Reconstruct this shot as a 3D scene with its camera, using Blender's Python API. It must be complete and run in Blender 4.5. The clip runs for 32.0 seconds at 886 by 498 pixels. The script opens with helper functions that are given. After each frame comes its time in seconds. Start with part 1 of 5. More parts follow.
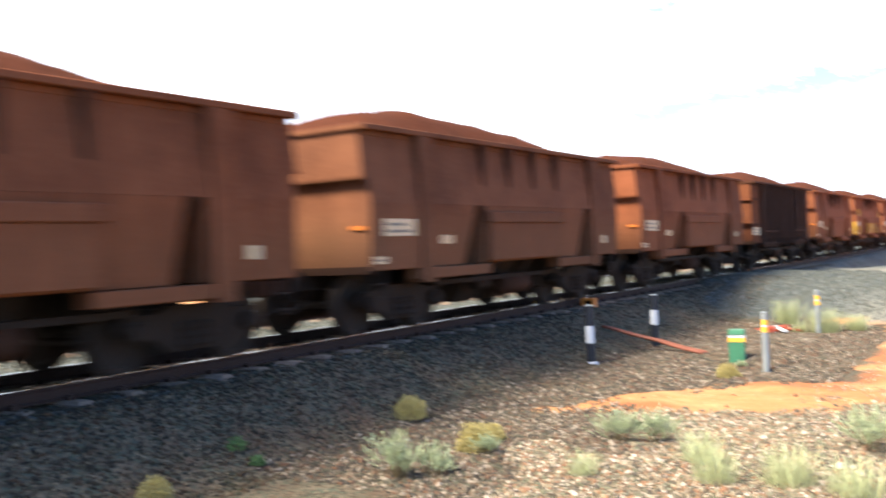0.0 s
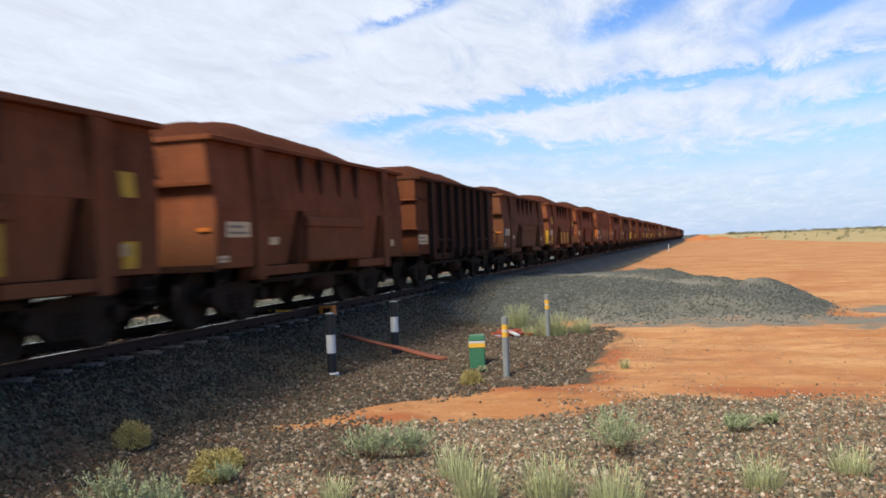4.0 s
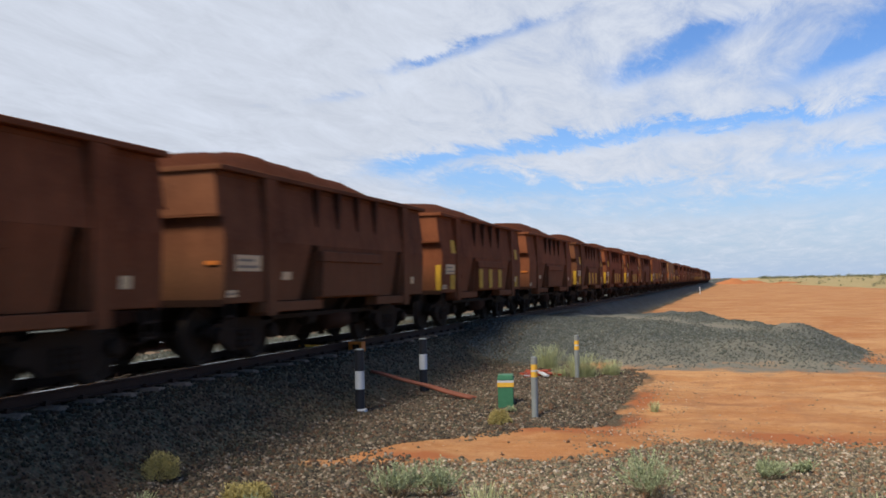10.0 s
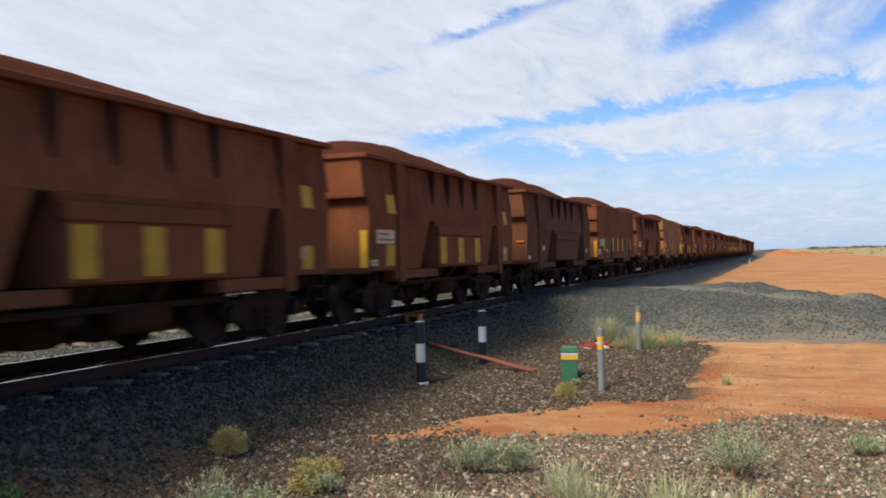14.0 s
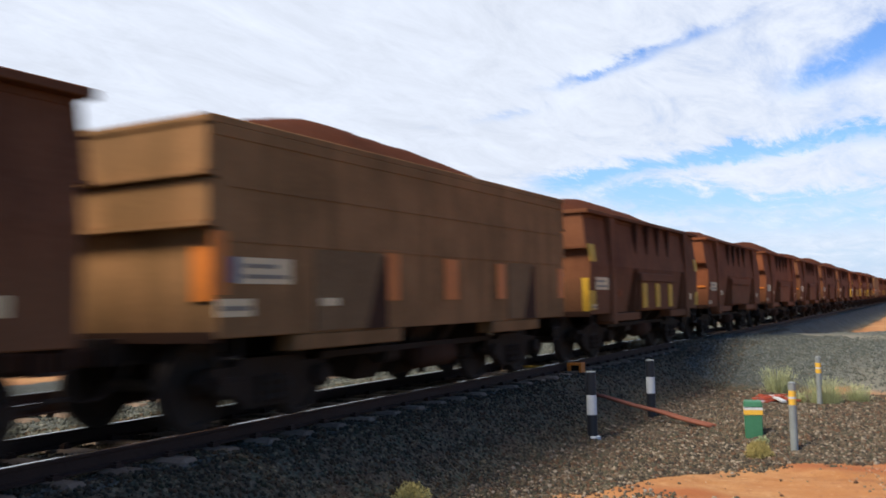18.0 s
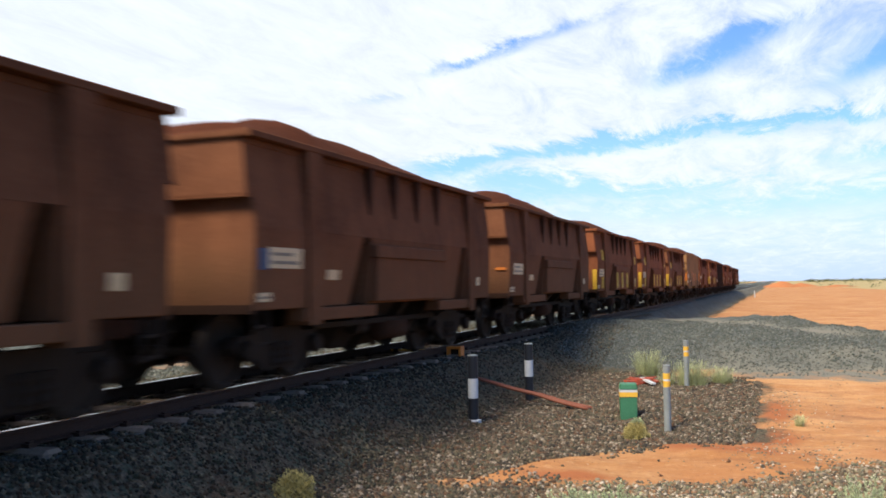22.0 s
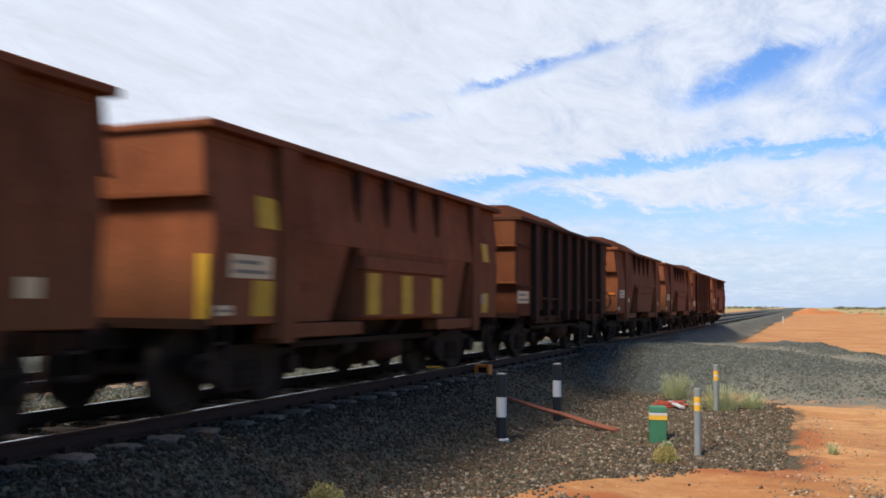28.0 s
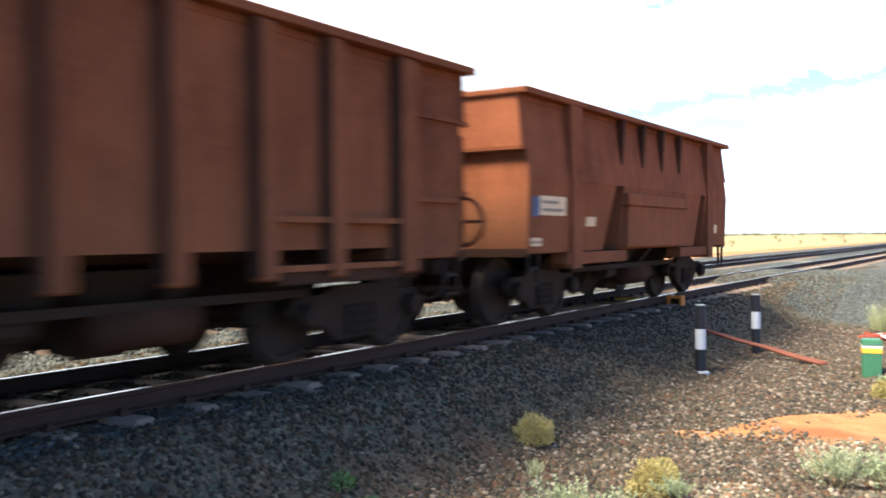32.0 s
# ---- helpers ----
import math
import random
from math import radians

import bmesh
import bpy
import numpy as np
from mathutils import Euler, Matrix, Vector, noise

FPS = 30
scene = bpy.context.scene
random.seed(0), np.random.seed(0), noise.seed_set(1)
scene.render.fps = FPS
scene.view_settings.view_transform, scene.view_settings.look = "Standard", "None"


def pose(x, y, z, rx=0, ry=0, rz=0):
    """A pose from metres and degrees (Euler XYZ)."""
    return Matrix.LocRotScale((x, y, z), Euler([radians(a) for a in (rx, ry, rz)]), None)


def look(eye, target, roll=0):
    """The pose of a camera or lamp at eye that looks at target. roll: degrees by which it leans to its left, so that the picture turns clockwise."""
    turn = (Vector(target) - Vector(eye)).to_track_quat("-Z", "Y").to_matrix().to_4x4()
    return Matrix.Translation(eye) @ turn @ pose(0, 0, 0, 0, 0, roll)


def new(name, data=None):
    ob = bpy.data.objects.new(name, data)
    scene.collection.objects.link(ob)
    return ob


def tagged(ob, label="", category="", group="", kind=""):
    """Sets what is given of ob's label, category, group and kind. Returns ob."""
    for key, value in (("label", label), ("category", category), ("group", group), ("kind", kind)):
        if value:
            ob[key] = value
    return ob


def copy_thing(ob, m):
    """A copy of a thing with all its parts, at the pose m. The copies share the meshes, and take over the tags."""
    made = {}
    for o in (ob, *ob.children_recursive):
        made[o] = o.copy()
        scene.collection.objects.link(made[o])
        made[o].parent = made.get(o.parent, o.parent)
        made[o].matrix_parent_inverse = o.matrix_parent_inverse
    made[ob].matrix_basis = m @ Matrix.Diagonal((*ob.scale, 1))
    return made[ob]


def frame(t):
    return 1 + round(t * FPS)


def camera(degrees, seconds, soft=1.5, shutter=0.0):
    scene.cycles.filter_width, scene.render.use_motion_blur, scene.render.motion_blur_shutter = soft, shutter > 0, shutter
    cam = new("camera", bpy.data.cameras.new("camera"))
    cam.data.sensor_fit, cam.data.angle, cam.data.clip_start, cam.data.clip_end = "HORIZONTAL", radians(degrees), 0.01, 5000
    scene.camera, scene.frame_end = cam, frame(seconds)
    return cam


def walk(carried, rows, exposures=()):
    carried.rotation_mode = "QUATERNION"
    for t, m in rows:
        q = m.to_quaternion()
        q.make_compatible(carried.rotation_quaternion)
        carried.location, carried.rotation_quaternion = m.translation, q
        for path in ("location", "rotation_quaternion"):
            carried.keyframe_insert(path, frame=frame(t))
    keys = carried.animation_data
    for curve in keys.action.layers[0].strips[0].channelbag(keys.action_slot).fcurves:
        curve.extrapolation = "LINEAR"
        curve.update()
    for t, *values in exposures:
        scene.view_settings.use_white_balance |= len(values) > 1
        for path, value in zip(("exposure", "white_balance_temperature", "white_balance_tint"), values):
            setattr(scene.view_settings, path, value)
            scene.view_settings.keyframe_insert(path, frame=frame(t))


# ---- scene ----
SECONDS = 32.0
TRACK_X = -9.35          # centre line of the train's track, rail tops at z = 0
GROUND = -1.05

# ---- camera: seconds, x, y, z, yaw to the left of the track, pitch, roll
cam = camera(52.1, SECONDS, soft=1.7, shutter=0.55)
PATH = [
    (0, 0.239, -0.992, 1.297, 33.04, -0.10, -2.42),
    (0.5, 0.149, -0.753, 1.284, 27.58, -1.21, -1.36),
    (1, 0.108, -0.618, 1.317, 26.53, -0.04, 0.07),
    (1.5, 0.041, -0.498, 1.276, 22.85, 0.85, -0.63),
    (2, -0.057, -0.494, 1.240, 18.70, 2.14, -3.01),
    (2.5, -0.163, -0.410, 1.259, 17.20, 0.68, -2.53),
    (4.5, -0.363, -0.232, 1.236, 15.70, -0.34, -2.06),
    (5, -0.382, -0.255, 1.228, 15.61, 0.33, -1.32),
    (5.5, -0.384, -0.265, 1.236, 15.93, 1.40, -1.08),
    (6, -0.370, -0.269, 1.242, 16.32, 2.30, -1.11),
    (6.5, -0.344, -0.308, 1.249, 16.55, 2.70, -1.22),
    (7, -0.343, -0.300, 1.256, 16.48, 2.83, -1.20),
    (7.5, -0.339, -0.299, 1.231, 16.84, 2.58, -0.88),
    (8, -0.351, -0.309, 1.241, 17.48, 2.23, -1.25),
    (8.5, -0.339, -0.306, 1.242, 17.45, 2.13, -1.32),
    (9, -0.346, -0.279, 1.238, 17.33, 1.75, -1.20),
    (9.5, -0.364, -0.269, 1.242, 17.67, 1.93, -1.13),
    (10, -0.348, -0.292, 1.245, 17.80, 2.17, -1.10),
    (10.5, -0.351, -0.319, 1.252, 17.43, 2.46, -1.22),
    (11, -0.360, -0.305, 1.226, 17.44, 2.14, -1.41),
    (11.5, -0.386, -0.299, 1.228, 17.39, 1.59, -2.01),
    (12, -0.434, -0.229, 1.218, 18.95, 1.25, -1.21),
    (12.5, -0.424, -0.126, 1.206, 22.29, 2.22, -0.32),
    (13, -0.485, -0.041, 1.217, 22.29, 1.91, -0.30),
    (13.5, -0.674, 0.002, 1.202, 19.47, 1.97, -2.29),
    (14, -0.794, -0.004, 1.201, 20.53, 0.56, -1.54),
    (14.5, -0.827, 0.097, 1.163, 23.39, 2.35, -1.15),
    (16.5, -1.497, 0.081, 1.267, 24.82, 2.07, -1.33),
    (17, -1.534, 0.179, 1.258, 26.61, 3.76, -0.18),
    (17.5, -1.577, 0.227, 1.275, 28.70, 3.50, 0.40),
    (18, -1.679, 0.228, 1.275, 28.40, 3.49, -1.41),
    (18.5, -1.795, 0.191, 1.262, 26.22, 2.44, -2.54),
    (19, -1.857, 0.167, 1.252, 25.30, 1.59, -2.04),
    (19.5, -1.881, 0.284, 1.257, 23.56, 1.38, -1.03),
    (20, -1.875, 0.382, 1.216, 23.22, 0.99, 0.58),
    (20.5, -1.920, 0.370, 1.236, 21.79, 1.22, -0.69),
    (21, -1.976, 0.391, 1.246, 21.64, 1.54, -0.99),
    (21.5, -1.971, 0.404, 1.257, 21.38, 1.96, -0.90),
    (22, -1.994, 0.414, 1.246, 20.26, 2.35, -0.91),
    (22.5, -2.000, 0.396, 1.261, 19.84, 2.53, -0.23),
    (23, -1.996, 0.344, 1.271, 19.85, 2.96, -0.44),
    (23.5, -2.004, 0.354, 1.269, 20.00, 3.42, -0.59),
    (24, -2.030, 0.360, 1.261, 20.29, 3.29, -0.90),
    (24.5, -2.008, 0.347, 1.264, 20.91, 3.34, -0.96),
    (25, -2.002, 0.344, 1.254, 20.46, 3.20, -0.53),
    (25.5, -2.015, 0.381, 1.265, 20.50, 3.31, -0.62),
    (27.5, -2.025, 0.345, 1.250, 21.37, 3.64, 0.21),
    (28, -2.081, 0.362, 1.225, 21.87, 3.52, 0.44),
    (28.5, -2.016, 0.354, 1.247, 22.00, 3.38, -0.42),
    (29, -2.086, 0.350, 1.230, 22.55, 1.72, -1.12),
    (29.5, -2.103, 0.427, 1.238, 24.79, 1.61, -0.73),
    (30, -2.165, 0.497, 1.219, 26.28, 1.15, -0.36),
    (30.5, -2.190, 0.530, 1.258, 26.51, 0.62, -0.33),
    (31, -2.316, 0.430, 1.204, 25.25, -0.46, -1.30),
    (31.5, -2.409, 0.341, 1.279, 29.09, -1.01, -0.81),
    (32, -2.488, 0.267, 1.224, 32.40, -0.77, -0.51),
]


def aim(x, y, z, yaw, pitch, roll):
    a, b = radians(yaw), radians(pitch)
    way = Vector((-math.sin(a) * math.cos(b), math.cos(a) * math.cos(b), math.sin(b)))
    return look((x, y, z), Vector((x, y, z)) + 5 * way, roll)


EXPOSURES = [(0, 1.45), (1, 0.85), (2, 0.3), (2.5, 0.12), (5, 0.0), (7, -0.25), (8, -0.28), (9, -0.26), (12, -0.25), (14, -0.1), (17, 0.05), (19, 0.12), (20, 0.3),
             (21, 0.32), (22, 0.28), (23, 0.12), (25, 0.03), (28, 0.0), (29, 0.03), (30, 0.34), (31, 0.72), (32, 1.25)]
walk(cam, [(t, aim(*rest)) for t, *rest in PATH], EXPOSURES)

# ---- world, sun
SUN_FROM = Vector((-0.25, -0.60, 0.81)).normalized()


def build_sky():
    world = bpy.data.worlds.new("sky")
    scene.world = world
    world.use_nodes = True
    nt = world.node_tree
    nt.nodes.clear()
    N = nt.nodes.new
    L = nt.links.new
    out, bg, sky, tc = N("ShaderNodeOutputWorld"), N("ShaderNodeBackground"), N("ShaderNodeTexSky"), N("ShaderNodeTexCoord")
    sky.sky_type, sky.sun_disc = "NISHITA", False
    sky.sun_elevation = math.asin(SUN_FROM.z)
    sky.sun_rotation = math.atan2(SUN_FROM.x, SUN_FROM.y)
    sky.air_density, sky.dust_density, sky.ozone_density = 1.0, 0.25, 2.0
    bg.inputs["Strength"].default_value = 0.11
    sep = N("ShaderNodeSeparateXYZ")
    L(tc.outputs["Generated"], sep.inputs[0])

    def math_node(op, a, b=None, c=None, clamp=False):
        n = N("ShaderNodeMath")
        n.operation, n.use_clamp = op, clamp
        for slot, value in enumerate((a, b, c)):
            if value is None:
                continue
            if isinstance(value, (int, float)):
                n.inputs[slot].default_value = value
            else:
                L(value, n.inputs[slot])
        return n.outputs[0]

    # bearing to the right of the track and height over the horizon, both in tens of degrees
    bearing = math_node("MULTIPLY", math_node("ARCTAN2", sep.outputs[0], sep.outputs[1]), 5.73)
    height = math_node("MULTIPLY", math_node("ARCSINE", sep.outputs[2]), 5.73)
    # cloud layer: noise on a flat sheet high above
    zz = math_node("ADD", math_node("MAXIMUM", sep.outputs[2], 0.0), 0.09)
    comb = N("ShaderNodeCombineXYZ")
    L(math_node("DIVIDE", sep.outputs[0], zz), comb.inputs[0])
    L(math_node("DIVIDE", sep.outputs[1], zz), comb.inputs[1])
    mp = N("ShaderNodeMapping")
    mp.inputs["Rotation"].default_value = (0, 0, radians(28))
    mp.inputs["Scale"].default_value = (1.0, 0.42, 1)
    mp.inputs["Location"].default_value = (3.1, 1.7, 0)
    L(comb.outputs[0], mp.inputs[0])

    def noise_at(scale, detail, rough, warp=0.0):
        n = N("ShaderNodeTexNoise")
        n.inputs["Scale"].default_value, n.inputs["Detail"].default_value = scale, detail
        n.inputs["Roughness"].default_value, n.inputs["Distortion"].default_value = rough, warp
        L(mp.outputs[0], n.inputs["Vector"])
        return n.outputs[0]

    broad, fine = noise_at(0.85, 6, 0.6, 0.4), noise_at(4.2, 7, 0.72, 0.5)
    # long gaps of blue between the bands of cloud: bearing, height, slope, half length, half width, depth
    bent_b = math_node("ADD", bearing, math_node("MULTIPLY", math_node("SUBTRACT", fine, 0.5), 0.5))
    bent_h = math_node("ADD", height, math_node("ADD", math_node("MULTIPLY", math_node("SUBTRACT", broad, 0.5), 0.20), math_node("MULTIPLY", math_node("SUBTRACT", fine, 0.5), 0.36)))
    gaps = None
    for b, h, slope, length, width, depth in STREAKS:
        db, dh = math_node("SUBTRACT", bent_b, b), math_node("SUBTRACT", bent_h, h)
        across = math_node("DIVIDE", math_node("SUBTRACT", dh, math_node("MULTIPLY", db, slope)), width)
        along = math_node("DIVIDE", db, length)
        d2 = math_node("ADD", math_node("MULTIPLY", across, across), math_node("MULTIPLY", along, along))
        g = math_node("MULTIPLY", math_node("EXPONENT", math_node("MULTIPLY", d2, -1.0)), depth)
        gaps = g if gaps is None else math_node("ADD", gaps, g)
    gaps = math_node("MULTIPLY", gaps, math_node("ADD", math_node("MULTIPLY", noise_at(9.0, 7, 0.8, 0.8), 1.7), 0.0))
    cover = math_node("ADD", math_node("MULTIPLY", broad, 0.7), math_node("MULTIPLY", fine, 1.25))
    thick = math_node("MULTIPLY", math_node("SUBTRACT", math_node("MULTIPLY", bearing, -1.0), 1.5), 0.22, clamp=True)
    thin = math_node("MULTIPLY", math_node("ADD", bearing, 1.1), 0.11, clamp=True)
    cover = math_node("SUBTRACT", math_node("SUBTRACT", math_node("ADD", math_node("ADD", cover, -0.03), thick), thin), math_node("MULTIPLY", gaps, 1.0))
    low = math_node("MULTIPLY", math_node("SUBTRACT", 0.50, height), 1.0, clamp=True)
    cover = math_node("SUBTRACT", cover, low)
    ramp = N("ShaderNodeMapRange")
    ramp.interpolation_type = "SMOOTHSTEP"
    ramp.inputs["From Min"].default_value, ramp.inputs["From Max"].default_value = 0.10, 1.06
    L(cover, ramp.inputs["Value"])
    shade = N("ShaderNodeMapRange")
    shade.inputs["From Min"].default_value, shade.inputs["From Max"].default_value = 0.35, 0.75
    shade.inputs["To Min"].default_value, shade.inputs["To Max"].default_value = 0.86, 1.06
    L(fine, shade.inputs["Value"])
    white = N("ShaderNodeVectorMath")
    white.operation = "SCALE"
    white.inputs[0].default_value = (7.35, 7.95, 9.15)
    L(shade.outputs[0], white.inputs["Scale"])
    mix = N("ShaderNodeMix")
    mix.data_type = "RGBA"
    L(ramp.outputs[0], mix.inputs["Factor"])
    deep = N("ShaderNodeHueSaturation")
    deep.inputs["Saturation"].default_value, deep.inputs["Value"].default_value = 1.15, 1.0
    L(sky.outputs[0], deep.inputs["Color"])
    tint = N("ShaderNodeVectorMath")
    tint.operation = "MULTIPLY"
    tint.inputs[1].default_value = (1.04, 1.19, 1.54)
    L(deep.outputs[0], tint.inputs[0])
    # the clear sky pales to a light blue haze towards the horizon
    veil = N("ShaderNodeVectorMath")
    veil.operation = "SCALE"
    L(tint.outputs[0], veil.inputs[0])
    L(math_node("SUBTRACT", 1.0, math_node("MULTIPLY", math_node("SUBTRACT", 0.8, height, clamp=True), 0.38)), veil.inputs["Scale"])
    haze = N("ShaderNodeMix")
    haze.data_type = "RGBA"
    haze.inputs["B"].default_value = (4.7, 6.1, 8.5, 1)
    L(math_node("MULTIPLY", math_node("SUBTRACT", 0.75, height), 1.2, clamp=True), haze.inputs["Factor"])
    L(veil.outputs[0], haze.inputs["A"])
    L(haze.outputs["Result"], mix.inputs["A"])
    L(white.outputs[0], mix.inputs["B"])
    L(mix.outputs["Result"], bg.inputs["Color"])
    L(bg.outputs[0], out.inputs[0])


STREAKS = [
    (-1.80, 1.43, 0.26, 0.34, 0.045, 0.85),
    (-1.22, 1.58, 0.22, 0.30, 0.040, 0.40),
    (-2.40, 1.16, 0.20, 0.25, 0.035, 0.40),
    (-0.42, 1.31, 0.22, 0.28, 0.075, 0.80),
    (-0.10, 1.46, 0.18, 0.30, 0.060, 0.70),
    (0.65, 1.24, 0.30, 0.30, 0.060, 0.60),
    (1.10, 1.42, 0.20, 0.50, 0.110, 0.60),
    (-1.95, 0.765, 0.20, 0.32, 0.065, 1.05),
    (-1.15, 0.86, 0.09, 0.62, 0.040, 1.0),
    (0.10, 0.94, 0.04, 0.90, 0.040, 0.80),
    (-1.55, 0.64, 0.00, 0.46, 0.085, 0.95),
    (-0.85, 0.57, 0.03, 0.70, 0.060, 0.75),
    (0.00, 0.47, 0.03, 1.60, 0.080, 0.6),
    (0.80, 0.72, 0.05, 0.50, 0.050, 0.5),
]
build_sky()
sun_lamp = new("sun", bpy.data.lights.new("sun", "SUN"))
sun_lamp.data.energy, sun_lamp.data.angle, sun_lamp.data.color = 5.0, radians(19), (1.0, 0.94, 0.83)
sun_lamp.matrix_world = look(SUN_FROM * 50, (0, 0, 0))


# ---- materials
def material(name, colour, rough=0.8, metal=0.0, grain=(40, 0.25), stain=(1.2, 0.35), bump=0.2, bump_scale=60, dark=None, light=None,
             per_piece=0.0, island=False, spec=0.3, drips=0.0, dust=0.0):
    """A worn surface: colour varied by fine grain and broad stains, with a fine relief."""
    m = bpy.data.materials.new(name)
    m.use_nodes = True
    nt = m.node_tree
    N, L = nt.nodes.new, nt.links.new
    b = nt.nodes["Principled BSDF"]
    b.inputs["Roughness"].default_value, b.inputs["Metallic"].default_value = rough, metal
    b.inputs["Specular IOR Level"].default_value = spec
    tc = N("ShaderNodeTexCoord")
    n1, n2 = N("ShaderNodeTexNoise"), N("ShaderNodeTexNoise")
    n1.inputs["Scale"].default_value, n1.inputs["Detail"].default_value = grain[0], 6
    n2.inputs["Scale"].default_value, n2.inputs["Detail"].default_value = stain[0], 5
    n2.inputs["Roughness"].default_value = 0.65
    for n in (n1, n2):
        L(tc.outputs["Object"], n.inputs["Vector"])
    dark = dark or tuple(c * 0.5 for c in colour)
    light = light or tuple(min(1, c * 1.5) for c in colour)
    mix1, mix2 = N("ShaderNodeMix"), N("ShaderNodeMix")
    for mx in (mix1, mix2):
        mx.data_type = "RGBA"
    r2 = N("ShaderNodeMapRange")
    r2.inputs["From Min"].default_value, r2.inputs["From Max"].default_value = 0.35, 0.7
    r2.inputs["To Max"].default_value = stain[1]
    L(n2.outputs[0], r2.inputs["Value"])
    mix1.inputs["A"].default_value, mix1.inputs["B"].default_value = (*colour, 1), (*dark, 1)
    L(r2.outputs[0], mix1.inputs["Factor"])
    r1 = N("ShaderNodeMapRange")
    r1.inputs["From Min"].default_value, r1.inputs["From Max"].default_value = 0.45, 0.75
    r1.inputs["To Max"].default_value = grain[1]
    L(n1.outputs[0], r1.inputs["Value"])
    L(r1.outputs[0], mix2.inputs["Factor"])
    L(mix1.outputs["Result"], mix2.inputs["A"])
    mix2.inputs["B"].default_value = (*light, 1)
    result = mix2.outputs["Result"]
    if drips:
        mp, n4, r4, mix3 = N("ShaderNodeMapping"), N("ShaderNodeTexNoise"), N("ShaderNodeMapRange"), N("ShaderNodeMix")
        mp.inputs["Scale"].default_value = (3.0, 3.0, 0.35)
        n4.inputs["Scale"].default_value, n4.inputs["Detail"].default_value = 1.3, 5
        L(tc.outputs["Object"], mp.inputs[0])
        L(mp.outputs[0], n4.inputs["Vector"])
        r4.inputs["From Min"].default_value, r4.inputs["From Max"].default_value, r4.inputs["To Max"].default_value = 0.48, 0.70, drips
        L(n4.outputs[0], r4.inputs["Value"])
        mix3.data_type = "RGBA"
        L(r4.outputs[0], mix3.inputs["Factor"])
        L(result, mix3.inputs["A"])
        mix3.inputs["B"].default_value = (*dark, 1)
        result = mix3.outputs["Result"]
    if dust:
        # road dust thrown up on the lower body, in uneven patches
        sep, lowr, mask, mix4 = N("ShaderNodeSeparateXYZ"), N("ShaderNodeMapRange"), N("ShaderNodeMath"), N("ShaderNodeMix")
        L(tc.outputs["Object"], sep.inputs[0])
        lowr.interpolation_type = "SMOOTHSTEP"
        lowr.inputs["From Min"].default_value, lowr.inputs["From Max"].default_value = 2.1, 1.3
        lowr.inputs["To Max"].default_value = dust
        L(sep.outputs[2], lowr.inputs["Value"])
        mask.operation, mask.use_clamp = "MULTIPLY", True
        L(lowr.outputs[0], mask.inputs[0])
        L(n2.outputs[0], mask.inputs[1])
        mix4.data_type = "RGBA"
        L(mask.outputs[0], mix4.inputs["Factor"])
        L(result, mix4.inputs["A"])
        mix4.inputs["B"].default_value = (0.25, 0.125, 0.055, 1)
        result = mix4.outputs["Result"]
    if per_piece:
        rnd = N("ShaderNodeNewGeometry").outputs["Random Per Island"] if island else N("ShaderNodeObjectInfo").outputs["Random"]
        hsv = N("ShaderNodeHueSaturation")
        mr = N("ShaderNodeMapRange")
        mr.inputs["To Min"].default_value, mr.inputs["To Max"].default_value = 1 - per_piece, 1 + per_piece
        L(rnd, mr.inputs["Value"])
        L(mr.outputs[0], hsv.inputs["Value"])
        L(result, hsv.inputs["Color"])
        result = hsv.outputs[0]
    L(result, b.inputs["Base Color"])
    if bump:
        bp, n3 = N("ShaderNodeBump"), N("ShaderNodeTexNoise")
        n3.inputs["Scale"].default_value, n3.inputs["Detail"].default_value = bump_scale, 4
        L(tc.outputs["Object"], n3.inputs["Vector"])
        bp.inputs["Strength"].default_value, bp.inputs["Distance"].default_value = bump, 0.02
        L(n3.outputs[0], bp.inputs["Height"])
        L(bp.outputs[0], b.inputs["Normal"])
    return m


RUST = material("dusty_rust_paint", (0.230, 0.073, 0.030), 0.9, 0, (18, 0.3), (0.8, 0.9), 0.25, 30, dark=(0.096, 0.029, 0.013), light=(0.32, 0.115, 0.052), per_piece=0.09, drips=0.35, spec=0.08, dust=0.35)
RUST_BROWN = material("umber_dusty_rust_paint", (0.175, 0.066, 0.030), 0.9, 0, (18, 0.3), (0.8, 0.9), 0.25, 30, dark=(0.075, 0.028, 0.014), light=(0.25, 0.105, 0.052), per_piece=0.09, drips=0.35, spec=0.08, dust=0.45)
# Ribbed wagons' dusty paint, kept lighter for their sunlit ends.
RUST_MID = material("lit_end_dusty_rust_paint", (0.160, 0.052, 0.021), 0.9, 0, (18, 0.3), (0.8, 0.95), 0.25, 30, dark=(0.062, 0.021, 0.011), light=(0.21, 0.075, 0.035), drips=0.4, spec=0.06)
# Darker copy of that paint, with the shade of ribs and sides in it.
RUST_DEEP = material("shaded_dark_dusty_rust_paint", (0.085, 0.033, 0.017), 0.9, 0, (18, 0.3), (0.8, 0.9), 0.25, 30, dark=(0.034, 0.015, 0.009), light=(0.13, 0.055, 0.027), drips=0.4, spec=0.06)
RUST_C = material("dusty_tan_paint", (0.30, 0.145, 0.060), 0.9, 0, (18, 0.25), (0.7, 0.8), 0.15, 30, dark=(0.12, 0.064, 0.025), light=(0.38, 0.21, 0.085), drips=0.5, spec=0.08)
